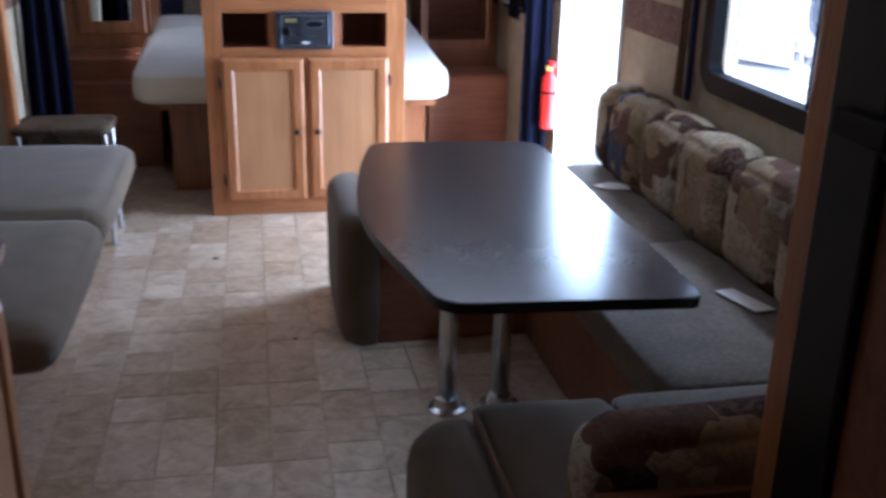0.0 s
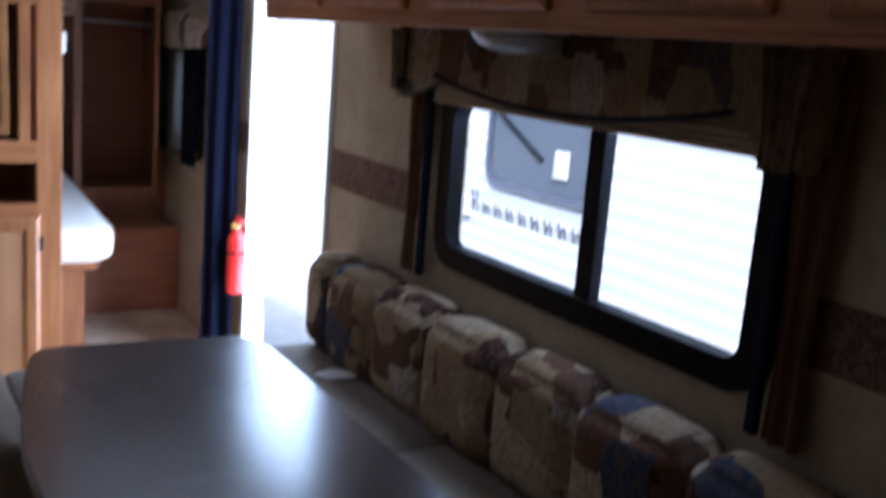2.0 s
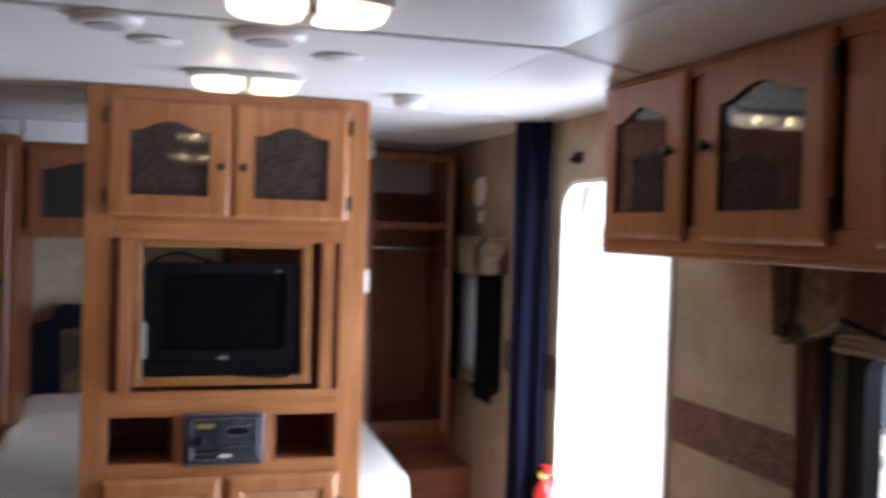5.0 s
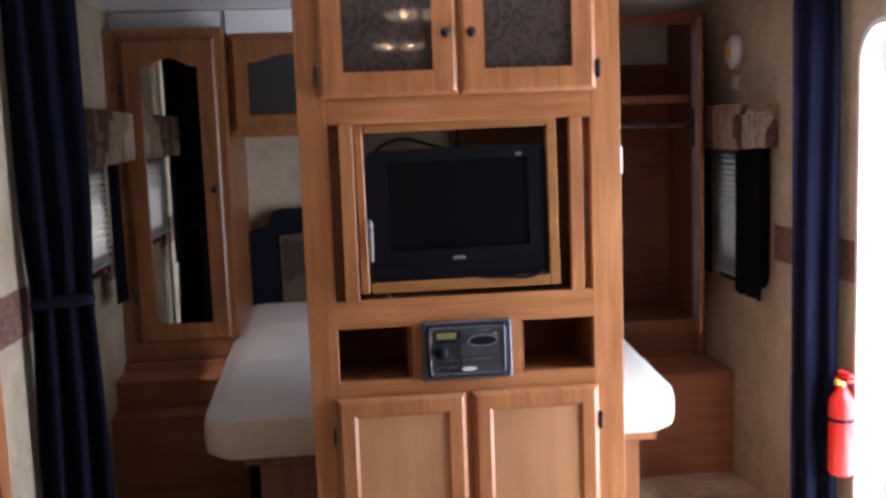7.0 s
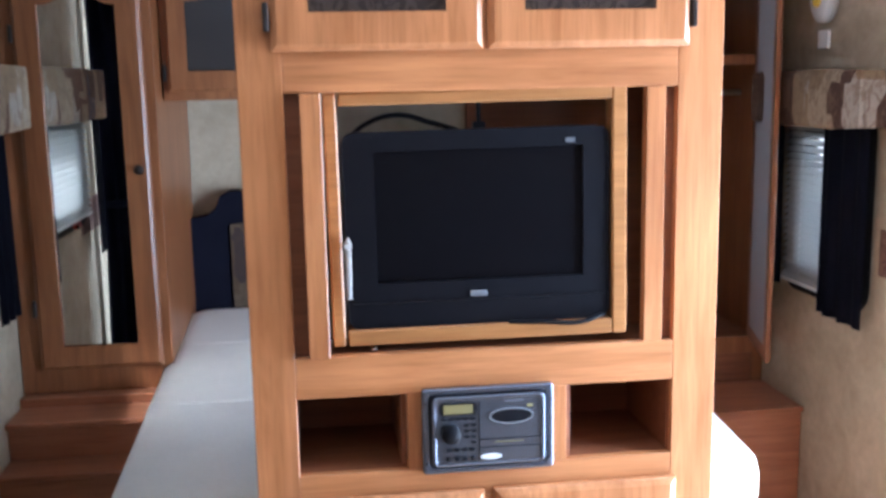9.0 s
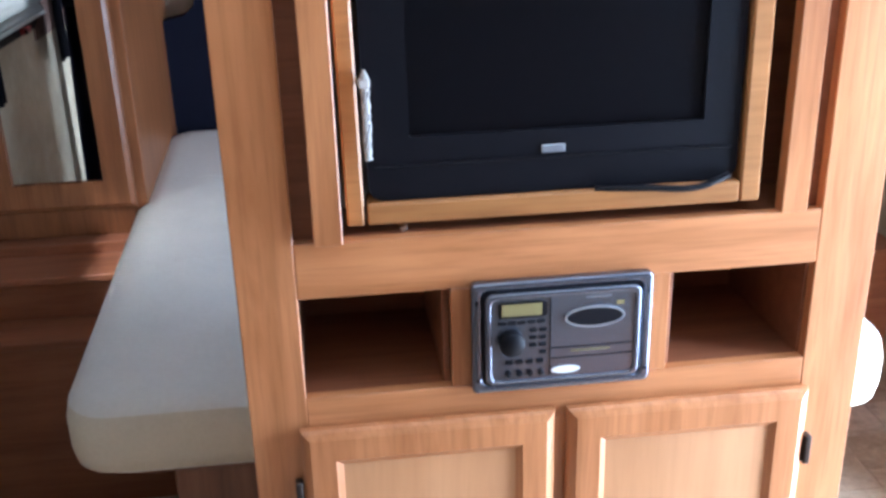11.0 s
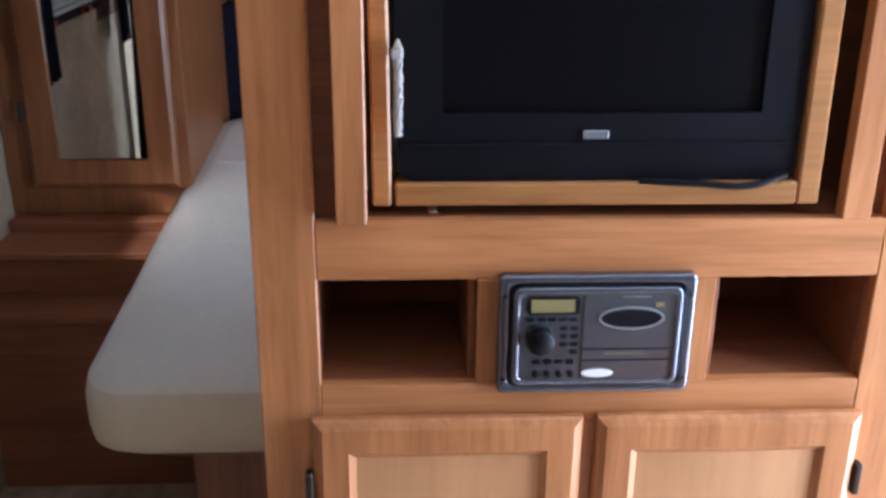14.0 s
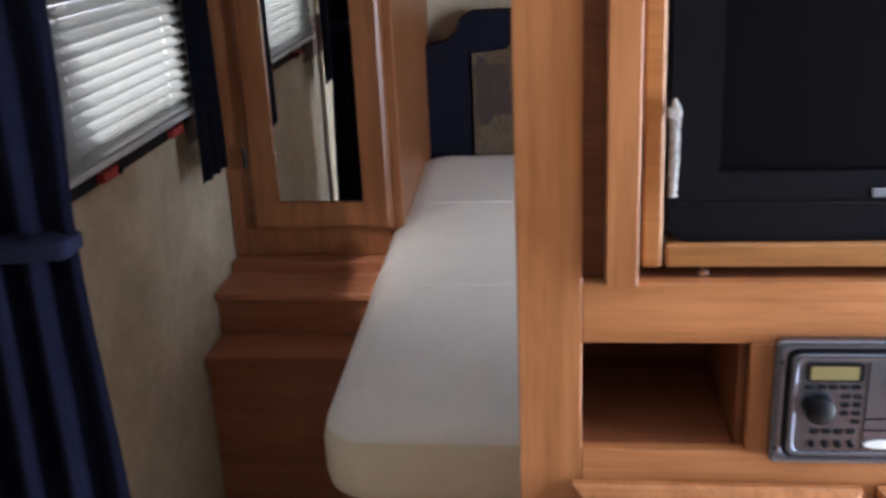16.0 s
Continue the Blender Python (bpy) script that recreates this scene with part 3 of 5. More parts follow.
for yy in (3.72, 4.28):
    part("bracket", boxes((XR + 0.08, XR + 0.14, yy, yy + 0.03, 0.44, 0.70)), black_frame, stp)
    part("leg", boxes((XR + 0.32, XR + 0.36, yy, yy + 0.03, 0.0, 0.42)), black_frame, stp)

# ---- entertainment cabinet at the foot of the bed ----
CX0, CX1, CY, CD, CT = -0.308, 0.590, 4.27, 4.56, CEIL - 0.004
ent = thing("entertainment_cabinet", "tall honey oak entertainment cabinet with doors, niches and a television bay", "cabinet")
FT = 0.020


def ent_part(name, row, material, bevel=0.0015):
    return part(name, boxes(row, bevel=bevel, segs=1), material, ent)


ent_part("stile", (CX0, -0.228, CY, CY + FT, 0, CT), oak_v)
ent_part("stile", (0.503, CX1, CY, CY + FT, 0, CT), oak_v)
for za, zb in ((0.0, 0.085), (0.715, 0.776), (0.928, 1.008), (1.497, 1.590), (1.920, CT)):
    ent_part("rail", (-0.228, 0.503, CY, CY + FT, za, zb), oak_h)
ent_part("mullion", (0.112, 0.158, CY, CY + FT, 0.085, 0.715), oak_v)
ent_part("mullion", (0.120, 0.160, CY, CY + FT, 1.590, 1.920), oak_v)
ent_part("mullion", (-0.021, 0.010, CY, CY + FT, 0.776, 0.928), oak_v)
ent_part("mullion", (0.258, 0.291, CY, CY + FT, 0.776, 0.928), oak_v)
ent_part("stile", (-0.200, -0.162, CY - 0.014, CY + FT, 1.008, 1.497), oak_v)
ent_part("stile", (0.442, 0.479, CY - 0.004, CY + FT, 1.008, 1.497), oak_v)
ent_part("side_panel", (CX0, CX0 + 0.014, CY + FT, CD, 0, CT), oak_v)
ent_part("side_panel", (CX1 - 0.014, CX1, CY + FT, CD, 0, CT), oak_v)
# niche backs, shelves and dividers carry painted-in shade
ent_part("back_panel", (CX0 + 0.014, CX1 - 0.014, CD - 0.012, CD, 0, CT), oak_inside_shaded)
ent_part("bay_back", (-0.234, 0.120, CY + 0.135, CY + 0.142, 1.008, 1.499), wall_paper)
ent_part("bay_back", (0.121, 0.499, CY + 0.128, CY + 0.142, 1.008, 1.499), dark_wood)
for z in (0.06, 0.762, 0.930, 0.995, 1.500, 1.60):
    ent_part("shelf", (CX0 + 0.014, CX1 - 0.014, CY + FT, CD - 0.012, z, z + 0.012), oak_inside_shaded)
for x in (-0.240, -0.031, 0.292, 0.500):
    ent_part("divider", (x, x + 0.010, CY + FT, CD - 0.012, 0.774, 0.930), oak_inside_shaded)
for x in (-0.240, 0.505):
    ent_part("divider", (x - 0.006, x + 0.006, CY + FT + 0.004, CD - 0.012, 1.007, 1.500), oak_inside_shaded)
# groove backs too: shade put into the wood colour
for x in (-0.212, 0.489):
    ent_part("groove_back", (x - 0.022, x + 0.022, CY + FT, CY + FT + 0.006, 1.007, 1.500), oak_inside_shaded)
panel_door(ent, pose(-0.0575, CY - 0.021, 0.068), 0.366, 0.663, 0.058, knob=(0.146, 0.330), hinge=-0.190)
panel_door(ent, pose(0.3275, CY - 0.021, 0.068), 0.366, 0.663, 0.058, knob=(-0.146, 0.330), hinge=0.190)
panel_door(ent, pose(-0.0560, CY - 0.021, 1.570), 0.378, 0.372, 0.058, glass=etched, knob=(0.158, 0.165), hinge=-0.196)
panel_door(ent, pose(0.3300, CY - 0.021, 1.570), 0.378, 0.372, 0.058, glass=etched, knob=(-0.158, 0.165), hinge=0.196)
sw = thing("thermostat", "white thermostat box on the cabinet's side", "thermostat", (CX1 + 0.001, CY + 0.100, 1.368))
part("body", boxes((0, 0.025, -0.028, 0.028, -0.040, 0.040), bevel=0.004), white_plastic, sw)
part("lever", boxes((0.024, 0.028, -0.012, 0.012, -0.034, -0.028), bevel=0.001, segs=1), grey_light, sw)

# television on a swing-out yellow oak frame
tvf = thing("swing_mount", "yellow oak swing-out mount round the television", "mount", (-0.155, CY + 0.016, 1.022))
tvf.rotation_euler = (0, radians(-0.5), radians(-1.5))
W_, H_ = 0.565, 0.474
for row, m in (((0, 0.024, 0, 0.05, 0, H_), oak_yellow), ((W_ - 0.028, W_, 0, 0.05, 0, H_), oak_yellow), ((0.028, W_ - 0.028, 0, 0.05, 0, 0.030), oak_yellow), ((0.028, W_ - 0.028, 0, 0.05, H_ - 0.024, H_), oak_yellow)):
    part("rail", boxes(row, bevel=0.003, segs=1), m, tvf)
part("bolt", lathe([(0.007, 0), (0.007, 0.004), (0.003, 0.007)], 12), chrome, tvf, "small chrome stop").location = (0.075, 0.012, -0.0115)

tv = thing("television", "black flat-panel television with a thick bezel, switched off", "television", (-0.124, CY + 0.024, 1.053))
tv.rotation_euler = (0, radians(-0.5), radians(-1.5))
w, h = 0.502, 0.370
part("bezel", ring_frame(rounded(0, w, 0, h, 0.022), rounded(0.058, w - 0.050, 0.086, h - 0.036, 0.002), 0.0, 0.03, "y"), black_plastic, tv)
part("body", prism(rounded(0.006, w - 0.006, 0.006, h - 0.006, 0.02), 0.031, 0.085, "y"), black_plastic, tv)
part("screen", boxes((0.056, w - 0.048, 0.007, 0.012, 0.084, h - 0.034)), screen_mat, tv, "dark glossy screen")
part("ledge", boxes((0.01, w - 0.01, -0.003, 0.002, 0.046, 0.049), bevel=0.001, segs=1), black_plastic, tv)
part("badge", boxes((0.232, 0.264, -0.003, 0.001, 0.054, 0.065), bevel=0.001, segs=1), grey_light, tv, "small silver maker's badge")
part("sticker", boxes((0.418, 0.436, -0.0015, 0.001, h - 0.030, h - 0.021)), grey_light, tv)
part("arm", boxes((0.258, 0.266, 0.05, 0.058, h - 0.02, h + 0.066), (0.250, 0.274, 0.046, 0.064, h - 0.02, h + 0.012), bevel=0.002, segs=1), black_plastic, tv)


def cable(name, pts, r, material, parent=None, label=""):
    cu = bpy.data.curves.new(name, "CURVE")
    cu.dimensions, cu.bevel_depth, cu.bevel_resolution = "3D", r, 3
    sp = cu.splines.new("BEZIER")
    sp.bezier_points.add(len(pts) - 1)
    for bp, p in zip(sp.bezier_points, pts):
        bp.co, bp.handle_left_type, bp.handle_right_type = p, "AUTO", "AUTO"
    tmp = bpy.data.objects.new(name, cu)
    scene.collection.objects.link(tmp)
    me = bpy.data.meshes.new_from_object(tmp.evaluated_get(bpy.context.evaluated_depsgraph_get()))
    bpy.data.objects.remove(tmp)
    me.materials.append(material)
    ob = new(name, me)
    if parent:
        ob.parent = parent
    if label:
        ob["label"] = label
    return ob


tagged(cable("power_cable", [(-0.12, CY + 0.10, 1.40), (-0.08, CY + 0.09, 1.435), (-0.02, CY + 0.09, 1.452), (0.05, CY + 0.10, 1.435), (0.10, CY + 0.12, 1.42)], 0.005, black_plastic),
       "black cable arching above the television", "cable")
tagged(cable("loose_cable", [(0.18, CY + 0.012, 1.056), (0.25, CY + 0.000, 1.056), (0.32, CY - 0.003, 1.054), (0.365, CY + 0.004, 1.066)], 0.0045, black_plastic),
       "black cable lying on the television frame", "cable")
cord_mat = mat("grey_white_cord", (0.40, 0.39, 0.37), 0.8)[0]
tag = thing("cord_bundle", "bundle of white cord hanging beside the television", "cord", (-0.122, CY + 0.012, 1.232))
rngc = random.Random(3)
for i in range(6):
    pts = [(0, 0, 0)]
    for k in range(1, 9):
        pts.append((0.0045 * math.sin(k * 2.1 + i * 1.05) + rngc.uniform(-0.001, 0.001), -0.006 + 0.003 * math.cos(k * 2.1 + i * 1.05), -0.0145 * k))
    cable("strand", pts, 0.0017, cord_mat, tag)
part("knot", boxes((-0.009, 0.007, -0.011, 0.004, -0.022, -0.010), bevel=0.003), cord_mat, tag)

# wall-mount stereo
def softened(bm, offset, segs=3):
    """Round the outer front rim of a part."""
    front = min(v.co.y for v in bm.verts)
    rim = [e for e in bm.edges if all(abs(v.co.y - front) < 1e-5 for v in e.verts) and e.calc_face_angle(0) > 0.5]
    bmesh.ops.bevel(bm, geom=rim, offset=offset, segments=segs, affect="EDGES", profile=0.5, clamp_overlap=True)
    return bm


ster = thing("stereo", "grey metallic wall-mount stereo with a dial, display and disc slot", "stereo", (0.006, CY - 0.002, 0.768))
sw_, sh_ = 0.256, 0.170
part("trim_ring", softened(ring_frame(rounded(0, sw_, 0, sh_, 0.008), rounded(0.014, sw_ - 0.014, 0.012, sh_ - 0.012, 0.010), -0.012, 0.004, "y"), 0.004), grey_metal, ster, "", True)
part("gasket", prism(rounded(0.012, sw_ - 0.012, 0.010, sh_ - 0.010, 0.010), -0.008, 0.003, "y"), black_plastic, ster)
bez = part("bezel", softened(ring_frame(rounded(0.018, sw_ - 0.018, 0.015, sh_ - 0.015, 0.012), rounded(0.027, sw_ - 0.027, 0.021, sh_ - 0.024, 0.010), -0.018, -0.007, "y"), 0.0035), grey_metal, ster, "", True)
face = part("face", prism(rounded(0.026, sw_ - 0.026, 0.020, sh_ - 0.023, 0.010), -0.015, -0.006, "y"), grey_metal, ster)
part("display_surround", prism(rounded(0.036, 0.104, 0.118, 0.142, 0.006), -0.017, -0.014, "y"), black_plastic, ster)
part("display", boxes((0.041, 0.097, -0.0185, -0.016, 0.1215, 0.139)), lcd, ster, "olive display window")
part("dial", lathe([(0.018, 0), (0.018, 0.012), (0.0165, 0.015), (0.0, 0.015)], 28), black_plastic, ster, "black volume dial", True).matrix_local = pose(0.054, -0.015, 0.082, 90)
part("seam", boxes((0.1085, 0.1100, -0.0165, -0.014, 0.024, 0.144)), black_plastic, ster)
slot = part("disc_slot", prism([(0.172 + 0.040 * math.cos(radians(a)), 0.112 + 0.014 * math.sin(radians(a))) for a in range(0, 360, 15)], -0.0172, -0.014, "y"), black_plastic, ster)
ell = [(0.172 + k * math.cos(radians(a)), 0.112 + j * math.sin(radians(a))) for k, j in ((0.043, 0.0165), (0.0395, 0.0132)) for a in range(0, 360, 15)]
part("slot_rim", ring_frame(ell[:24], ell[24:], -0.0182, -0.014, "y"), grey_light, ster)
for i in range(5):
    part("button", boxes((0.036 + i * 0.0138, 0.047 + i * 0.0138, -0.0178, -0.014, 0.108, 0.113), bevel=0.001, segs=1), black_plastic, ster)
for r in range(4):
    for c in range(2):
        if not (r == 3 and c == 0):
            part("button", boxes((0.080 + c * 0.014, 0.090 + c * 0.014, -0.0178, -0.014, 0.095 - r * 0.0115, 0.100 - r * 0.0115), bevel=0.001, segs=1), black_plastic, ster)
for i in range(4):
    part("button", boxes((0.046 + i * 0.0145, 0.0565 + i * 0.0145, -0.0178, -0.014, 0.046, 0.052), bevel=0.001, segs=1), black_plastic, ster)
    part("jack", lathe([(0.0042, 0), (0.0042, 0.004), (0.001, 0.005)], 12), black_plastic, ster).matrix_local = pose(0.050 + i * 0.0155, -0.015, 0.031, 90)
part("badge", prism([(0.132 + 0.021 * math.cos(radians(a)), 0.032 + 0.0055 * math.sin(radians(a))) for a in range(0, 360, 20)], -0.0175, -0.014, "y"), white_plastic, ster, "pale oval maker's badge")
part("groove", boxes((0.111, 0.228, -0.0160, -0.0145, 0.066, 0.0672)), black_plastic, ster)
part("groove", boxes((0.111, 0.228, -0.0160, -0.0145, 0.050, 0.0512)), black_plastic, ster)
part("caption", boxes((0.140, 0.196, -0.0156, -0.0145, 0.0595, 0.0610)), lcd, ster)
part("caption", boxes((0.160, 0.196, -0.0156, -0.0145, 0.1405, 0.1420)), grey_light, ster)
part("caption", boxes((0.203, 0.214, -0.0156, -0.0145, 0.127, 0.133)), lcd, ster)
for x in (0.007, sw_ - 0.007):
    for z in (0.022, 0.142):
        part("screw", lathe([(0.0026, 0), (0.0026, 0.001), (0.0, 0.0012)], 10), black_plastic, ster).matrix_local = pose(x, -0.012, z, 90)

# ---- bed ----
bed = thing("bed", "island bed with a bare cream mattress on an oak platform", "bed")
part("platform", boxes((-0.51, 0.76, 4.70, 6.08, 0.0, 0.42), (-0.56, 0.81, 4.66, 6.08, 0.42, 0.448), bevel=0.003, segs=1), oak_robe_dim, bed, "oak-veneered bed platform")


def mattress_mesh():
    x0, x1, y0, y1, z0, z1, r = -0.672, 0.866, 4.575, 6.075, 0.460, 0.612, 0.035
    out = rounded(x0, x1, y0, y1, 0.085, 8)
    bm = bmesh.new()
    loops = []
    for ins, z in ((0.03, z0), (0.004, z0 + 0.022), (0, z0 + 0.05), (0, z1 - 0.05), (0.006, z1 - 0.02), (0.028, z1 - 0.004), (0.07, z1)):
        lp = []
        for i, (x, y) in enumerate(out):
            cx, cy = (x0 + x1) / 2, (y0 + y1) / 2
            sx, sy = 1 - ins / ((x1 - x0) / 2), 1 - ins / ((y1 - y0) / 2)
            lp.append(bm.verts.new((cx + (x - cx) * sx, cy + (y - cy) * sy, z)))
        loops.append(lp)
    n = len(out)
    for a, c in zip(loops, loops[1:]):
        for i in range(n):
            bm.faces.new((a[i], a[(i + 1) % n], c[(i + 1) % n], c[i]))
    bm.faces.new(loops[0][::-1])
    bm.faces.new(loops[-1])
    for v in bm.verts:  # the head end is propped a little higher
        v.co.z += 0.072 * (v.co.y - y0)
    for f in bm.faces:
        f.smooth = True
    return bm


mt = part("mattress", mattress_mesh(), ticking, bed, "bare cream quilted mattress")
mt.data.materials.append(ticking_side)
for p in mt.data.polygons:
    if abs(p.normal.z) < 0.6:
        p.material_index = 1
for y in (5.15, 5.65):
    zz = 0.612 + 0.072 * (y - 4.575)
    part("seam", boxes((-0.60, 0.80, y - 0.003, y + 0.003, zz - 0.003, zz + 0.0012)), ticking, mt)

hb = thing("headboard", "navy padded headboard with a patchwork centre panel", "headboard", (0.10, 6.10, 0.03))
hw = 0.750
outl = [(-hw, 0.40), (hw, 0.40), (hw, 1.005)]
for s in (1, -1):
    seq = [(hw, 1.005), (hw - 0.07, 1.02), (hw - 0.10, 1.045), (hw - 0.115, 1.085), (hw - 0.15, 1.105)]
    outl += [(s * x, z) for x, z in (seq[1:] if s == 1 else seq[::-1])]
part("panel", prism(outl, 0.0, 0.07, "y"), navy_dark, hb, "navy padded board")
inn = [(-0.60, 0.50), (0.60, 0.50), (0.60, 0.985), (0.50, 0.995), (0.47, 1.03), (0.40, 1.045), (-0.40, 1.045), (-0.47, 1.03), (-0.50, 0.995), (-0.60, 0.985)]
part("insert", prism(inn, -0.012, 0.002, "y"), patch_dark, hb, "patchwork fabric insert")

# bridge cabinets over the bed head
brg = thing("bridge_cabinet", "oak overhead cabinet bridging the bed head", "cabinet")
part("body", boxes((-0.635, 0.914, 5.62, YF - 0.004, 1.47, 1.885), bevel=0.002, segs=1), oak_robe_dim, brg)
for i in range(3):
    panel_door(brg, pose(-0.395 + i * 0.53, 5.60, 1.495), 0.45, 0.37, 0.055, glass=smoked, knob=(0.195, 0.06), hinge=-0.232, face=oak_robe_dim)
part("header", boxes((-0.635, 0.914, 5.606, 5.62, 1.885, CEIL - 0.004)), ceil_mat, brg)

# ---- left wardrobe with mirrored door and its steps ----
wl = thing("wardrobe", "oak wardrobe with an arched mirror door beside the bed", "wardrobe")
part("body", boxes((XL + 0.004, -0.640, 5.51, YF - 0.004, 0.60, 1.90), bevel=0.002, segs=1), oak_robe_dim, wl)
part("face_frame", boxes((XL + 0.004, -1.010, 5.492, 5.51, 0.60, 1.90), (-0.675, -0.640, 5.492, 5.51, 0.60, 1.90), (-1.010, -0.675, 5.492, 5.51, 1.845, 1.90), (-1.010, -0.675, 5.492, 5.51, 0.60, 0.69), bevel=0.001, segs=1), oak_robe_dim, wl)
panel_door(wl, pose(-0.845, 5.471, 0.675), 0.360, 1.185, 0.062, glass=mirror_mat, knob=(0.150, 0.60), hinge=-0.186, face=oak_robe_dim)
part("header", boxes((XL + 0.004, -0.640, 5.62, YF - 0.004, 1.90, CEIL - 0.004)), ceil_mat, wl)
st = thing("step_cabinet", "dark oak stepped cabinet below the wardrobe", "cabinet")
part("lower_step", boxes((XL + 0.004, -0.60, 5.19, 5.62, 0.0, 0.442), (XL + 0.004, -0.59, 5.175, 5.62, 0.442, 0.458), bevel=0.002, segs=1), cherry, st)
part("upper_step", boxes((XL + 0.004, -0.62, 5.31, 5.62, 0.458, 0.555), (XL + 0.004, -0.61, 5.290, 5.508, 0.555, 0.572), bevel=0.002, segs=1), cherry, st)
part("riser", boxes((XL + 0.006, -0.640, 5.44, 5.50, 0.572, 0.598), bevel=0.001, segs=1), cherry, st)

# ---- right wardrobe, its door standing open ----
wr = thing("wardrobe", "open oak wardrobe with shelves and a hanging rod beside the bed", "wardrobe")
WX0, WX1, WY = 0.915, XR - 0.004, 5.74
part("side_panel", boxes((WX0, WX0 + 0.015, WY, YF - 0.004, 0.0, 1.93)), oak_robe_dim, wr)
part("side_panel", boxes((WX1 - 0.012, WX1, WY + 0.02, YF - 0.004, 0.0, 1.93)), oak_robe_dim, wr)
# wardrobe back and shelves in the oak with shade painted in
part("back_panel", boxes((WX0 + 0.015, WX1 - 0.012, YF - 0.02, YF - 0.006, 0.0, 1.745)), oak_inside_shaded, wr)
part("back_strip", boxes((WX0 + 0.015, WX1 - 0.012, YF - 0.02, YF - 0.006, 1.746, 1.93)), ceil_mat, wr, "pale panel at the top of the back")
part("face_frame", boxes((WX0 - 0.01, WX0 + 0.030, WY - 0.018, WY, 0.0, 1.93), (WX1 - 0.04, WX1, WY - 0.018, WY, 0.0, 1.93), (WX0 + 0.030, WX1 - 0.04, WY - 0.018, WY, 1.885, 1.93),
                             (WX0 + 0.030, WX1 - 0.04, WY - 0.018, WY, 0.54, 0.60), (WX0 + 0.030, WX1 - 0.04, WY - 0.018, WY, 1.55, 1.585), bevel=0.001, segs=1), oak_robe_dim, wr)
part("shelf", boxes((WX0 + 0.015, WX1 - 0.012, WY, YF - 0.02, 1.56, 1.575)), oak_inside_shaded, wr)
part("floor_shelf", boxes((WX0 + 0.015, WX1 - 0.012, WY, YF - 0.02, 0.575, 0.59)), oak_inside_shaded, wr)
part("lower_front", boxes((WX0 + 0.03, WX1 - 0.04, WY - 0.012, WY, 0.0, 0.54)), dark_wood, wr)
part("hanging_rod", tube((WX0 + 0.016, 5.95, 1.455), (WX1 - 0.013, 5.95, 1.455), 0.011), steel, wr, "bright metal hanging rod")
drr = panel_door(wr, pose(0, 0, 0), 0.37, 1.27, 0.045, knob=(0.17, 0.6), face=oak_robe_dim)
drr.matrix_local = Matrix.Translation((1.335, 5.725, 0.605)) @ Matrix.Rotation(radians(75), 4, "Z") @ Matrix.Translation((-0.185, 0.0, 0))
part("door_back", boxes((-0.145, 0.145, 0.0145, 0.0185, 0.04, 1.23)), grey_panel, drr, "grey back of the door panel")
rs = thing("step_cabinet", "dark oak step in front of the open wardrobe", "cabinet")
part("body", boxes((0.905, WX1, 5.42, WY - 0.02, 0.0, 0.42), bevel=0.002, segs=1), cherry, rs)
part("top", boxes((0.895, WX1, 5.405, WY - 0.02, 0.421, 0.437), bevel=0.003), cherry, rs)

red_latch = mat("red_latch", (0.30, 0.02, 0.015), 0.5)[0]
for y in (4.78, 5.12):
    la = thing("window_latch", "red emergency release latch on the window frame", "latch", (XL + 0.030, y, 1.018), "window latches")
    part("lever", boxes((-0.004, 0.012, -0.035, 0.035, -0.009, 0.009), bevel=0.003), red_latch, la)
    part("pivot", lathe([(0.008, 0), (0.008, 0.006), (0.003, 0.008)], 10), black_frame, la).matrix_local = pose(0.010, 0.03, 0, 0, 90)


# ---- curtains, valances and blinds ----
def pleated(pts, z0, z1, folds, depth, pinch=None, thick=0.006, seed=0, wav=0.0):
    """A hanging cloth along a plan line pts, with folds; pinch = (height, share) draws it in at a tie."""
    rng = random.Random(seed)
    bm = bmesh.new()
    n, rows = folds * 8, 22
    a, c = Vector(pts[0]), Vector(pts[1])
    d = c - a
    nrm = Vector((-d.y, d.x)).normalized()
    ph = [rng.uniform(0.7, 1.3) for _ in range(folds + 2)]
    grid = []
    for j in range(rows + 1):
        z = z0 + (z1 - z0) * j / rows
        wscale = 1.0
        if pinch:
            wscale = 1 - pinch[1] * math.exp(-((z - pinch[0]) / (0.16 if z > pinch[0] else 0.28)) ** 2)
        row = []
        for i in range(n + 1):
            u = i / n
            uu = 0.5 + (u - 0.5) * wscale
            f = math.sin(2 * math.pi * folds * u + 0.5 * math.sin(3 * z + seed)) * ph[int(u * folds)]
            p = a + d * uu + nrm * (depth * f * (0.75 + 0.25 * math.cos(2.1 * z)))
            row.append(bm.verts.new((p.x, p.y, z + wav * math.sin(math.pi * u) * (1 - j / rows))))
        grid.append(row)
    for r0, r1 in zip(grid, grid[1:]):
        for i in range(n):
            bm.faces.new((r0[i], r0[i + 1], r1[i + 1], r1[i]))
    fs = bmesh.ops.solidify(bm, geom=bm.faces[:], thickness=thick)
    for f in bm.faces:
        f.smooth = True
    return bm


ct = thing("privacy_curtain", "navy privacy curtain tied back beside the bedroom", "curtain", group="privacy curtains")
part("cloth", pleated([(-1.072, 4.30), (-0.885, 4.335)], 0.03, CEIL - 0.004, 3, 0.026, (1.045, 0.14), seed=2), navy, ct)
part("tie", cushion(-1.062, -0.897, 4.292, 4.350, 1.028, 1.058, 0.010, 0.001), navy, ct, "navy tie band")
ct2 = thing("privacy_curtain", "navy privacy curtain gathered beside the entry door", "curtain", group="privacy curtains")
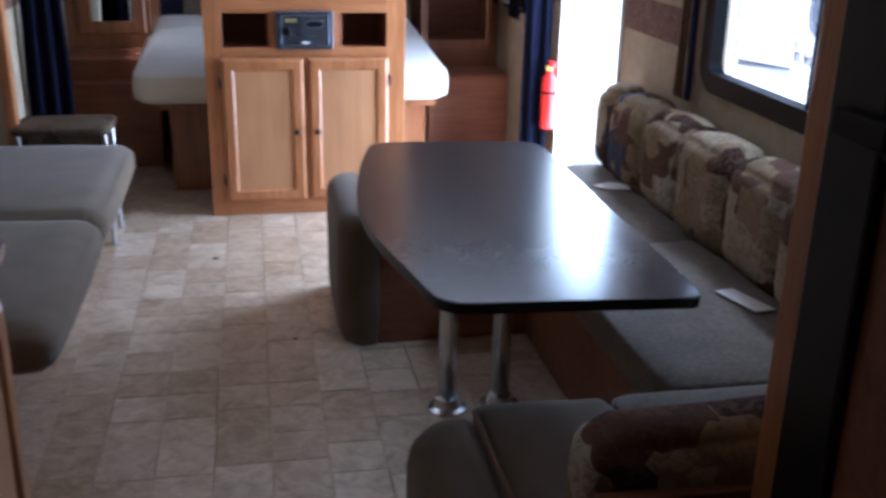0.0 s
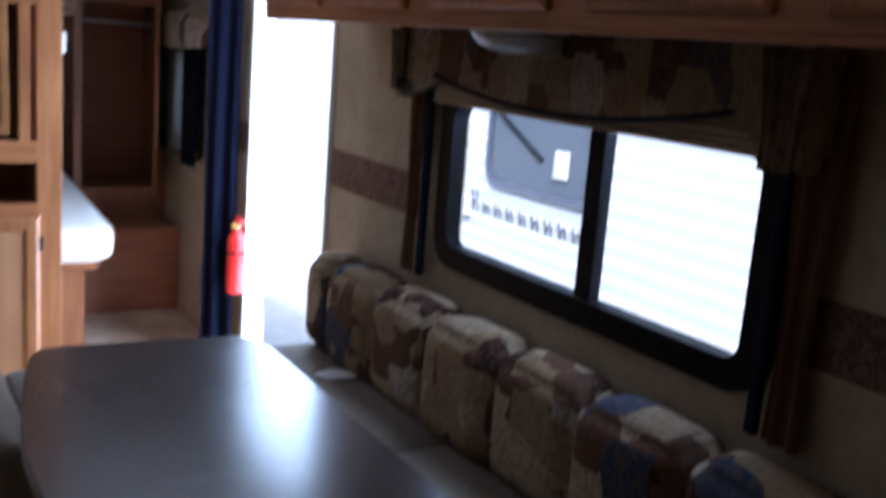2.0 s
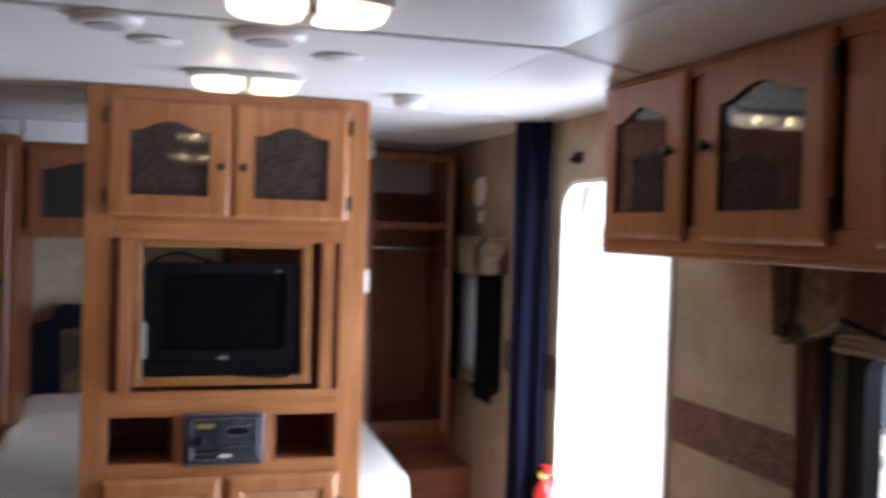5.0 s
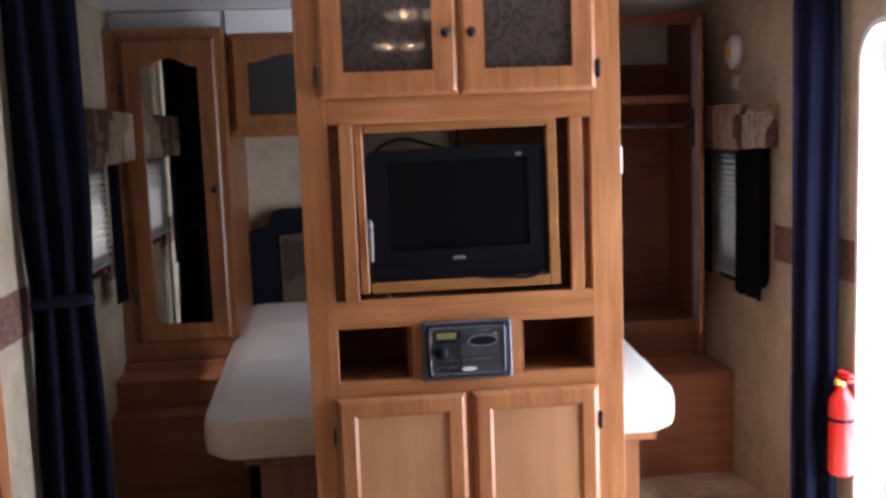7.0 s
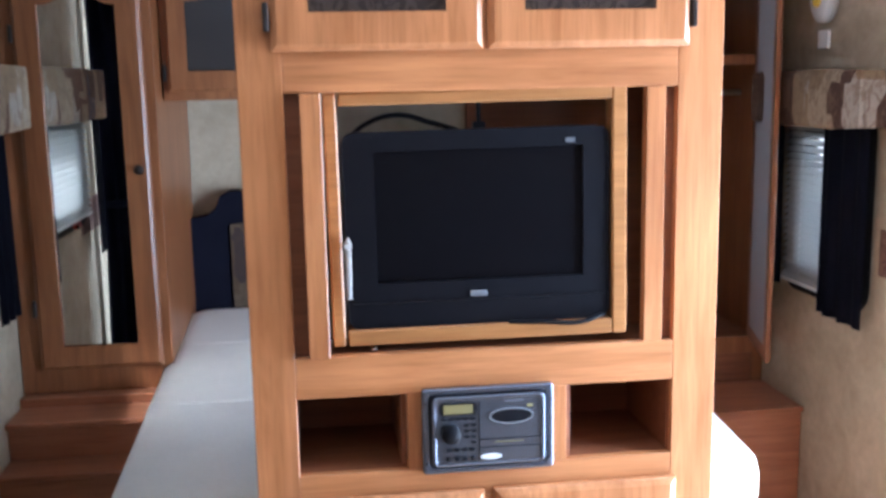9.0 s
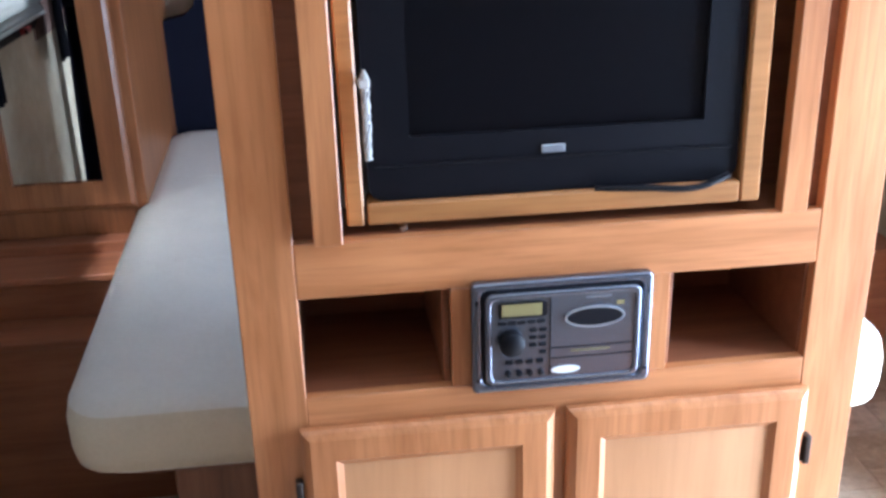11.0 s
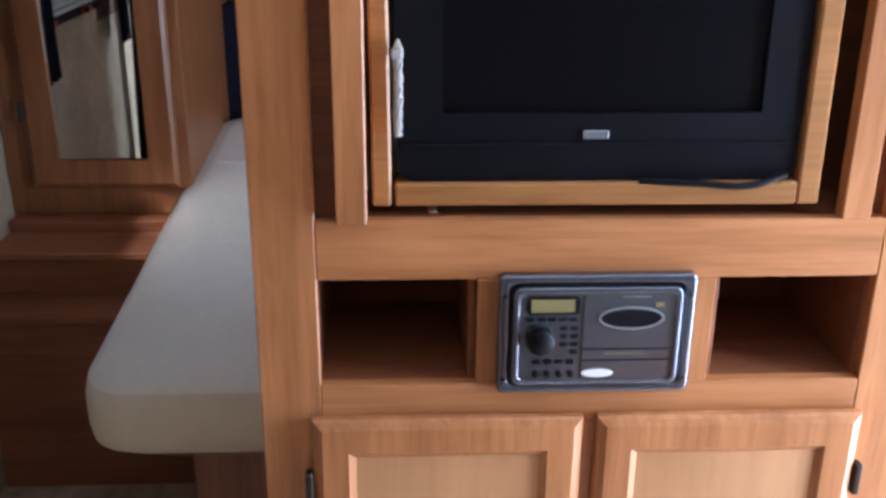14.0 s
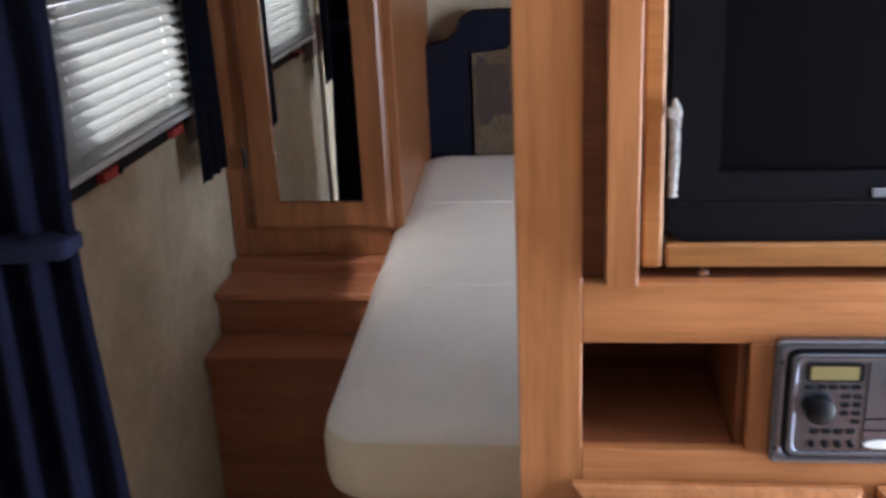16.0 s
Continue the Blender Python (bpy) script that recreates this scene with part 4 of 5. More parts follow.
part("cloth", pleated([(1.222, 4.545), (1.345, 4.475)], 0.03, CEIL - 0.004, 2, 0.024, seed=5), navy, ct2)


def blind(name, x, inward, y0, y1, z0, z1, label):
    b = thing(name, label, "blind")
    xs = x + inward * 0.036
    part("head_rail", boxes((xs - 0.014, xs + 0.014, y0, y1, z1 - 0.025, z1), bevel=0.002, segs=1), blind_mat, b)
    part("bottom_rail", boxes((xs - 0.012, xs + 0.012, y0, y1, z0, z0 + 0.014), bevel=0.003), blind_mat, b)
    z = z0 + 0.028
    first = None
    while z < z1 - 0.03:
        if first is None:
            bm = bmesh.new()
            prof = [(-0.0104 * inward, 0.0086), (-0.0046 * inward, 0.0054), (0.0008 * inward, 0.0010), (0.0060 * inward, -0.0038), (0.0102 * inward, -0.0090)]
            rows = [[bm.verts.new((px, y, pz)) for px, pz in prof] for y in (y0 + 0.003, y1 - 0.003)]
            for i in range(4):
                bm.faces.new((rows[0][i], rows[1][i], rows[1][i + 1], rows[0][i + 1]))
            bmesh.ops.solidify(bm, geom=bm.faces[:], thickness=0.0008)
            first = part("slat", bm, blind_mat, b)
            first.location = (xs, 0, z)
        else:
            s = new("slat", first.data)
            s.parent, s.location = b, (xs, 0, z)
        z += 0.0225
    for y in (y0 + 0.10, y1 - 0.10):
        part("cord", tube((xs - inward * 0.0, y, z0), (xs, y, z1), 0.0012, 6), white_plastic, b)
    return b


blind("mini_blind", XR, -1, 5.08, 5.52, 0.85, 1.40, "white aluminium mini blind lowered over the bedroom window")
blind("mini_blind", XL, 1, 4.58, 5.215, 1.038, 1.44, "white aluminium mini blind lowered over the bedroom window")
for name, x, s, ya, yb, z0, z1, seed in (("side_curtain", XR, -1, 5.00, 5.25, 0.80, 1.38, 1), ("side_curtain", XR, -1, 5.50, 5.66, 0.84, 1.38, 2),
                                       ("side_curtain", XL, 1, 5.17, 5.33, 0.885, 1.45, 3), ("side_curtain", XL, 1, 4.42, 4.54, 0.875, 1.45, 4)):
    o = tagged(part(name, pleated([(x + s * 0.062, ya), (x + s * 0.062, yb)], z0, z1, 3, 0.012, seed=seed), navy_dark), "short navy curtain panel at the bedroom window", "curtain", "bedroom curtain panels")
for x, s, ya, yb, z0, z1 in ((XR, -1, 4.985, 5.66, 1.362, 1.525), (XL, 1, 4.48, 5.45, 1.40, 1.58)):
    va = thing("valance", "patchwork fabric valance over the bedroom window", "valance", group="bedroom valances")
    part("front", cushion(*sorted((x + s * 0.085, x + s * 0.108)), ya, yb, z0, z1, 0.010, 0.004, 3, 8), patch_small, va)
    for y in (ya + 0.002, yb - 0.020):
        part("return", boxes((*sorted((x + s * 0.003, x + s * 0.088)), y, y + 0.018, z0 + 0.004, z1 - 0.002), bevel=0.003), patch_small, va)
    part("top", boxes((*sorted((x + s * 0.003, x + s * 0.086)), ya + 0.022, yb - 0.022, z1 - 0.014, z1 - 0.003)), patch_small, va)

# dinette window dressing: scalloped valance, side tails, pleated shade drawn up
vl = thing("valance", "patchwork valance with a scalloped edge over the dinette window", "valance")
pts = [(1.50, 1.515), (1.50, 1.30), (1.60, 1.335)]
for i in range(25):
    u = i / 24
    y = 1.66 + (2.72 - 1.66) * u
    pts.append((y, 1.395 - 0.055 * math.sin(math.pi * u) ** 0.8 - 0.0001 * i))
pts += [(2.82, 1.345), (2.935, 1.315), (2.935, 1.515)]
part("board", prism(pts, XR - 0.115, XR - 0.060, "x"), patch_small, vl, "patchwork covered board")
cable("piping", [(XR - 0.117, y, z - 0.002) for y, z in pts[3:28]], 0.006, navy, vl)
for ya, yb in ((1.50, 1.515), (2.92, 2.935)):
    part("return", boxes((XR - 0.059, XR - 0.004, ya, yb, 1.33, 1.51)), patch_small, vl)
for ya, yb, zb, sd in ((1.475, 1.605, 1.300, 21), (2.845, 2.960, 1.335, 22)):
    part("gathered_tail", pleated([(XR - 0.132, ya), (XR - 0.132, yb)], zb, 1.505, 3, 0.011, (zb + 0.035, 0.45), seed=sd), patch_small, vl, "gathered patchwork tail")
sh = thing("pleated_shade", "tan pleated shade drawn up at the top of the dinette window", "shade")
for i in range(6):
    z = 1.312 + i * 0.016
    part("pleat", boxes((XR - 0.055 + 0.004 * (i % 2), XR - 0.031, 1.60, 2.83, z, z + 0.014), bevel=0.003, segs=1), shade_beige, sh)
for ya, yb, seed in ((2.875, 2.975, 7), (1.46, 1.565, 8)):
    tl = thing("side_tail", "tan and brown gathered curtain tail beside the dinette window", "curtain", group="dinette curtain tails")
    part("cloth", pleated([(XR - 0.045, ya), (XR - 0.045, yb)], 0.80, 1.50, 2, 0.014, (1.02, 0.35), seed=seed), tail_brown, tl)
    part("edge_strip", boxes((XR - 0.05, XR - 0.03, ya - 0.028 if seed == 7 else yb + 0.004, ya - 0.004 if seed == 7 else yb + 0.028, 0.80, 1.45), bevel=0.004), navy, tl)

# ---- overhead cabinets over the dinette ----
oh = thing("overhead_cabinet", "run of oak overhead cabinets with arched glass doors above the dinette", "cabinet")
OX = 1.02
part("body", boxes((OX + 0.075, XR - 0.004, 0.80, 3.343, 1.532, 1.938), (OX + 0.0195, OX + 0.0745, 0.80, 3.343, 1.520, 1.532), bevel=0.001, segs=1), oak_y, oh)
part("end_panel", boxes((OX + 0.0195, XR - 0.004, 3.345, 3.365, 1.520, 1.938), bevel=0.001, segs=1), oak_y, oh)
part("rail", boxes((OX, OX + 0.019, 0.80, 3.365, 1.518, 1.575), bevel=0.006), oak_y, oh)
part("rail", boxes((OX, OX + 0.019, 0.80, 3.365, 1.905, 1.938), bevel=0.002, segs=1), oak_y, oh)
drop = bmesh.new()
ease = lambda u: (lambda v: v * v * (3 - 2 * v))(min(1.0, max(0.0, u)))
grid = [[drop.verts.new((x, y, CEIL - 0.001 - 0.041 * min(1.0, (x - 0.78) / 0.24) * ease((3.75 - y) / 0.42))) for x in [0.78 + 0.048 * i for i in range(12)] + [XR]] for y in [YB + 0.01 + 0.194 * j for j in range(27)]]
for p, q in zip(grid, grid[1:]):
    for i in range(len(p) - 1):
        drop.faces.new((p[i], p[i + 1], q[i + 1], q[i]))
bmesh.ops.recalc_face_normals(drop, faces=drop.faces[:])
structure("ceiling", drop, ceil_mat, "white vinyl ceiling edge curving down over the overhead cabinets", "ceiling").data.shade_smooth()
for ys in (0.50, 1.81, 3.12):
    seam = bmesh.new()
    line = [(x, CEIL - 0.004 - 0.041 * min(1.0, (x - 0.78) / 0.24) * ease((3.75 - ys) / 0.42)) for x in [0.78 + 0.048 * i for i in range(12)]]
    pairs = [[seam.verts.new((x, ys + dy, z)) for dy in (-0.009, 0.009)] for x, z in line]
    for p, q in zip(pairs, pairs[1:]):
        seam.faces.new((p[0], p[1], q[1], q[0]))
    structure("trim_ceiling_seam", seam, seam_grey, "thin grey seam strip between ceiling panels", "trim")
for ys in (3.12, 4.43):
    structure("trim_ceiling_seam", boxes((XL, 0.78 if ys < 4 else XR, ys - 0.008, ys + 0.008, CEIL - 0.0045, CEIL - 0.0032)), seam_grey, "thin grey seam strip between ceiling panels", "trim")
for ya, yb in ((3.30, 3.365), (2.868, 2.923), (2.342, 2.434), (1.802, 1.896), (1.298, 1.370), (0.80, 0.865)):
    part("stile", boxes((OX + 0.006, OX + 0.019, ya, yb, 1.575, 1.905), bevel=0.001, segs=1), oak_v, oh)
for yc, w, kn in ((3.128, 0.385, 1), (2.652, 0.405, -1), (2.115, 0.425, 1), (1.583, 0.41, 1), (1.075, 0.42, -1)):
    panel_door(oh, pose(OX - 0.021, yc, 1.545, 0, 0, -90), w, 0.382, 0.055, glass=etched if yc > 2 else smoked, knob=(kn * (w / 2 - 0.033), 0.20), hinge=-kn * (w / 2 + 0.008) if kn < 0 else None)
part("light_rail", boxes((OX + 0.002, OX + 0.02, 0.80, 3.36, 1.506, 1.519), bevel=0.002, segs=1), oak_y, oh)
pl = thing("puck_light", "clear ribbed dome light, unlit, under the overhead cabinet", "light", (1.20, 2.25, 1.506))
part("base", lathe([(0.115, 0.0), (0.115, 0.017)], 28), white_plastic, pl)
part("dome", lathe([(0.02, -0.045), (0.06, -0.041), (0.092, -0.028), (0.108, -0.010), (0.110, 0.0)], 28), clear_dome, pl, "clear ribbed dome", True)


# ---- ceiling fixtures ----
def ceiling_light(x, y):
    l = thing("ceiling_light", "lit double ceiling light with two frosted rounded shades", "light", (x, y, CEIL - 0.003), "ceiling lights")
    oval = [(0.165 * math.copysign(abs(math.cos(radians(a))) ** 0.8, math.cos(radians(a))), 0.070 * math.copysign(abs(math.sin(radians(a))) ** 0.7, math.sin(radians(a)))) for a in range(0, 360, 10)]
    part("base", prism(oval, -0.016, 0.0, "z"), white_plastic, l)
    for s in (-1, 1):
        half = [(s * (0.012 + 0.136 * math.cos(radians(a)) ** 0.8), 0.060 * math.copysign(abs(math.sin(radians(a))) ** 0.7, math.sin(radians(a)))) for a in range(-90, 91, 10)]
        cx = s * 0.07
        bm = bmesh.new()
        loops = [[bm.verts.new((cx + (px - cx) * k, py * k, z)) for px, py in half] for k, z in ((1.0, -0.016), (0.985, -0.028), (0.90, -0.041), (0.66, -0.049), (0.30, -0.052))]
        n = len(half)
        for a, c in zip(loops, loops[1:]):
            for i in range(n):
                bm.faces.new((a[i], a[(i + 1) % n], c[(i + 1) % n], c[i]))
        bm.faces.new(loops[-1])
        bmesh.ops.recalc_face_normals(bm, faces=bm.faces[:])
        part("shade", bm, lamp_mat, l, "glowing frosted shade", True)
        part("bulb", lathe([(0.002, -0.016), (0.010, -0.019), (0.013, -0.028), (0.010, -0.037), (0.002, -0.040)], 12, at=(s * 0.065, 0, 0)), bulb_mat, l, "bright warm bulb", True)
    part("divider", boxes((-0.010, 0.010, -0.060, 0.060, -0.045, -0.017), bevel=0.003), white_plastic, l)
    return l


for x, y in ((0.150, 2.82), (0.140, 3.86), (0.15, 1.30)):
    ceiling_light(x, y)


def round_fixture(name, x, y, r, drop, label, category, material):
    f = thing(name, label, category, (x, y, CEIL - 0.003))
    part("body", lathe([(r * 0.7, -drop), (r * 0.92, -drop * 0.8), (r, -drop * 0.3), (r, 0.0)], 28), material, f, "", True)
    part("grille", lathe([(r * 0.15, -drop - 0.004), (r * 0.55, -drop - 0.003), (r * 0.6, -drop + 0.002)], 24), grey_panel if r > 0.06 else material, f)
    return f


round_fixture("ceiling_vent", 0.125, 3.22, 0.085, 0.02, "round white ceiling vent with a dark grille", "vent", white_plastic)
round_fixture("smoke_detector", 0.68, 4.08, 0.055, 0.035, "round white smoke detector on the ceiling", "detector", white_plastic)
round_fixture("ceiling_speaker", 0.325, 3.45, 0.060, 0.008, "round flush ceiling speaker", "speaker", white_plastic)
round_fixture("ceiling_speaker", -0.115, 3.42, 0.060, 0.008, "round flush ceiling speaker", "speaker", white_plastic)
round_fixture("ceiling_vent", -0.215, 3.18, 0.075, 0.02, "round white ceiling vent", "vent", white_plastic)
ac = thing("air_conditioner", "grey ceiling air-conditioner grille", "air conditioner", (0.13, 2.20, CEIL - 0.003))
part("shroud", boxes((-0.245, 0.245, -0.33, 0.33, -0.022, 0.0), bevel=0.008), ac_grey, ac)
for i in range(8):
    part("slat", boxes((-0.20, 0.20, -0.28 + i * 0.075, -0.255 + i * 0.075, -0.027, -0.0225), bevel=0.001, segs=1), dark_vent, ac)

# door chime and its plate on the bedroom wall
hn = thing("wall_alarm", "round cream wall alarm with a yellow centre above the bedroom window", "alarm", (XR - 0.003, 5.37, 1.735))
part("body", lathe([(0.068, 0), (0.068, 0.018), (0.052, 0.030), (0.01, 0.034)], 26), white_plastic, hn, "", True).matrix_local = pose(0, 0, 0, 0, -90)
part("lens", lathe([(0.024, 0.030), (0.020, 0.041), (0.004, 0.044)], 16), yellow_plastic, hn, "yellow centre", True).matrix_local = pose(0, 0, 0, 0, -90)
part("plate", boxes((-0.012, 0.0, -0.03, 0.03, -0.145, -0.090), bevel=0.003), white_plastic, hn)

# ---- fire extinguisher by the doorway ----
fe = thing("fire_extinguisher", "red fire extinguisher hung on the wall by the doorway", "extinguisher", (1.334, 4.425, 0.345))
part("cylinder", lathe([(0.034, 0.0), (0.040, 0.008), (0.040, 0.225), (0.036, 0.250), (0.022, 0.270), (0.016, 0.285)], 24), red_paint, fe, "", True)
part("neck", lathe([(0.013, 0.284), (0.013, 0.306)], 14), brass, fe)
part("lever", boxes((-0.012, 0.012, -0.055, 0.020, 0.306, 0.316), (-0.012, 0.012, -0.062, 0.018, 0.326, 0.334), bevel=0.003), red_paint, fe)
part("gauge", lathe([(0.012, 0), (0.012, 0.010)], 14), yellow_plastic, fe).matrix_local = pose(-0.012, -0.002, 0.300, 0, -90)
part("strap", lathe([(0.0418, 0.175), (0.0418, 0.187)], 24), black_plastic, fe)
part("bracket", boxes((0.036, 0.045, -0.015, 0.015, 0.02, 0.26), bevel=0.002, segs=1), black_plastic, fe)

# ---- dinette ----
SEAT, SB = 0.455, 0.34
dn = thing("dinette_bench", "U-shaped dinette bench with tweed seats and patchwork backrests", "bench")
part("base", boxes((0.80, XR - 0.004, 1.53, 3.36, 0, SB), bevel=0.002, segs=1), dark_wood, dn, "dark wood bench base")
part("base", boxes((0.325, XR - 0.004, 0.83, 1.48, 0, SB), bevel=0.002, segs=1), dark_wood, dn, "dark wood bench base")
part("base", boxes((0.285, 0.799, 2.79, 3.34, 0, SB), bevel=0.002, segs=1), dark_wood, dn, "dark wood bench base")
part("seat_cushion", cushion(0.755, 1.25, 1.54, 2.45, SB, SEAT, 0.03, 0.006, 1, 10), tweed, dn, "grey-brown tweed seat cushion")
part("seat_cushion", cushion(0.755, 1.25, 2.452, 3.37, SB, SEAT, 0.03, 0.006, 2, 10), tweed, dn, "grey-brown tweed seat cushion")
part("seat_cushion", cushion(0.62, 1.25, 0.955, 1.535, SB, SEAT, 0.03, 0.006, 3, 8), tweed, dn, "grey-brown tweed seat cushion")


def end_cushion(x0, x1, y0, y1, z0, z1, r, bulge=0.03):
    """A bench end upholstered down to the floor, with a fully rounded end face."""
    bm = bmesh.new()
    out = rounded(x0, x1, y0, y1, r, 9, (0, 1, 1, 0))
    loops = []
    cx, cy = (x0 + x1) / 2, (y0 + y1) / 2
    for ins, z in ((0.012, z0), (0.004, z0 + 0.03), (0.0, z0 + 0.10), (0.0, z1 - 0.06), (0.006, z1 - 0.028), (0.024, z1 - 0.007), (0.06, z1)):
        loops.append([bm.verts.new((cx + (x - cx) * (1 - 2 * ins / (x1 - x0)), cy + (y - cy) * (1 - 2 * ins / (y1 - y0)), z)) for x, y in out])
    n = len(out)
    for a, c in zip(loops, loops[1:]):
        for i in range(n):
            bm.faces.new((a[i], a[(i + 1) % n], c[(i + 1) % n], c[i]))
    bm.faces.new(loops[0][::-1])
    bm.faces.new(loops[-1])
    for f in bm.faces:
        f.smooth = True
    return bm


part("end_cushion", end_cushion(0.150, 0.284, 2.76, 3.37, 0.005, SEAT, 0.10), sofa_cloth, dn, "taupe upholstered rounded bench end")
part("seat_cushion", cushion(0.270, 0.752, 2.77, 3.37, SB, SEAT, 0.03, 0.006, 4, 8), sofa_cloth, dn, "taupe seat cushion")
part("end_cushion", end_cushion(0.165, 0.320, 0.955, 1.50, 0.005, SEAT, 0.12), sofa_cloth, dn, "taupe upholstered rounded bench end")
part("seat_cushion", cushion(0.318, 0.62, 0.955, 1.535, SB, SEAT, 0.03, 0.006, 5, 6), sofa_cloth, dn, "taupe seat cushion")
ys = [3.375, 3.20, 2.90, 2.58, 2.26, 1.94, 1.62, 1.30, 0.98]
for i, (a, c) in enumerate(zip(ys, ys[1:])):
    bm = cushion(1.205 - (0.01 if i % 2 else 0), 1.372, c + 0.002, a - 0.002, 0.45, 0.765, 0.06, 0.014, 10 + i, 8)
    part("back_cushion", bm, patch, dn, "tan, brown and blue patchwork back cushion")
nbk = part("back_cushion", cushion(0.335, 1.20, 0.826, 0.950, 0.44, 0.765, 0.045, 0.012, 30, 10), patch, dn, "patchwork back cushion")
part("back_panel", boxes((0.330, 1.20, 0.799, 0.824, 0.0, 0.700), bevel=0.004), dark_wood, dn, "wooden back panel of the bench")

# table
tb = thing("dinette_table", "dark brown laminate dinette table with rounded corners on two chrome legs", "table")


def table_outline():
    ctrl = [(0.735, 1.405), (0.752, 1.440), (0.757, 2.000), (0.765, 2.560), (0.748, 2.640), (0.700, 2.672), (0.320, 2.700), (0.262, 2.685), (0.232, 2.620), (0.185, 2.400), (0.152, 2.150), (0.149, 1.980),
            (0.162, 1.820), (0.205, 1.600), (0.232, 1.475), (0.262, 1.440), (0.300, 1.430), (0.500, 1.418), (0.700, 1.402)]
    out = []
    n = len(ctrl)
    for i in range(n):
        p0, p1, p2, p3 = (Vector(ctrl[(i + k - 1) % n]) for k in range(4))
        for t in (0.0, 0.25, 0.5, 0.75):
            a, b2 = (p2 - p0) * 0.5, (p3 - p1) * 0.5
            s = (p2 - p1).length
            a, b2 = a.normalized() * s, b2.normalized() * s
            out.append(tuple((2 * t ** 3 - 3 * t ** 2 + 1) * p1 + (t ** 3 - 2 * t ** 2 + t) * a + (-2 * t ** 3 + 3 * t ** 2) * p2 + (t ** 3 - t ** 2) * b2))
    return out


to = table_outline()
part("tabletop", prism(to, 0.700, 0.7205, "z"), table_mat, tb, "dark brown satin laminate top")
cxy = Vector((0.46, 2.05))
grow = [tuple(cxy + (Vector(p) - cxy) * 1.006) for p in to]
part("edging", ring_frame(grow, to, 0.698, 0.7195, "z"), black_edge, tb, "black edge band")
for x in (0.428, 0.588):
    lg = part("leg", tube((x, 2.31, 0.02), (x, 2.31, 0.70), 0.0275, 20), chrome, tb, "chrome tube leg", True)
    part("flange", lathe([(0.060, 0.001), (0.058, 0.008), (0.040, 0.014), (0.034, 0.040), (0.0285, 0.046)], 24, at=(x, 2.31, 0)), chrome, lg, "chrome floor flange")
    part("socket", lathe([(0.034, 0.655), (0.040, 0.685), (0.075, 0.698)], 24, at=(x, 2.31, 0)), chrome, lg, "", True)

for name, pts in (("leaflet", [(1.09, 3.01), (1.16, 3.045), (1.225, 2.985), (1.20, 2.945), (1.12, 2.955)]), ("leaflet", [(1.085, 2.005), (1.14, 2.015), (1.185, 1.865), (1.125, 1.86)])):
    tagged(part(name, prism(pts, SEAT + 0.010, SEAT + 0.0125, "z"), paper), "white paper leaflet lying on the dinette seat", "paper", "leaflets")

# ---- sofa in the slide-out ----
sf = thing("sofa", "taupe jackknife sofa with two seat cushions in the slide-out", "sofa")
part("base", boxes((-1.90, -0.86, 2.06, 3.82, 0.10, 0.335), bevel=0.006), dark_wood, sf, "dark sofa base")
part("plinth", boxes((-1.90, -0.92, 2.10, 3.78, 0.0, 0.10)), black_edge, sf)
part("seat_cushion", cushion(-1.42, -0.590, 2.00, 2.890, 0.330, 0.460, 0.06, 0.012, 40, 12), sofa_cloth, sf, "taupe seat cushion")
part("seat_cushion", cushion(-1.42, -0.590, 2.895, 3.875, 0.330, 0.460, 0.06, 0.012, 41, 12), sofa_cloth, sf, "taupe seat cushion")
for ya, yb in ((2.00, 2.890), (2.895, 3.875)):
    part("back_cushion", cushion(-1.93, -1.43, ya, yb, 0.40, 0.80, 0.08, 0.012, 42, 10), sofa_cloth, sf, "taupe back cushion")

tray = thing("tray_table", "small dark patterned tray stool with metal legs beside the sofa", "stool")
part("top", cushion(-1.075, -0.690, 3.905, 4.175, 0.475, 0.515, 0.018, 0.004, 50), patch_dark, tray, "dark patterned top")
for x in (-1.05, -0.712):
    for y in (3.93, 4.15):
        part("leg", tube((x, y, 0.0), (x, y, 0.478), 0.011, 12), steel, tray, "bright metal leg")
part("apron", boxes((-1.045, -0.715, 3.926, 3.932, 0.33, 0.475)), patch_dark, tray)

# ---- kitchen side, seen at its edges ----
kc = thing("kitchen_counter", "oak kitchen base cabinet with a laminate counter", "cabinet")
part("body", boxes((XL + 0.004, -0.525, -1.2, 1.375, 0.09, 0.865), bevel=0.002, segs=1), oak_v, kc)
part("plinth", boxes((XL + 0.004, -0.59, -1.2, 1.36, 0.0, 0.09)), black_edge, kc)
part("countertop", boxes((XL + 0.004, -0.505, -1.2, 1.39, 0.866, 0.900), bevel=0.008, segs=3), table_mat, kc, "dark laminate countertop")
panel_door(kc, pose(-0.504, 1.12, 0.12, 0, 0, 90), 0.42, 0.70, 0.058, knob=(-0.17, 0.6))

fr = thing("refrigerator", "black-framed refrigerator with brown wood panels in a tall oak surround", "refrigerator")
FX = 0.542
part("surround", boxes((FX, XR - 0.004, 0.735, 0.795, 0.0, CEIL - 0.004), bevel=0.004), oak_v, fr, "oak end stile")
part("body", boxes((FX + 0.03, XR - 0.004, -0.10, 0.734, 0.0, CEIL - 0.004)), dark_wood, fr)
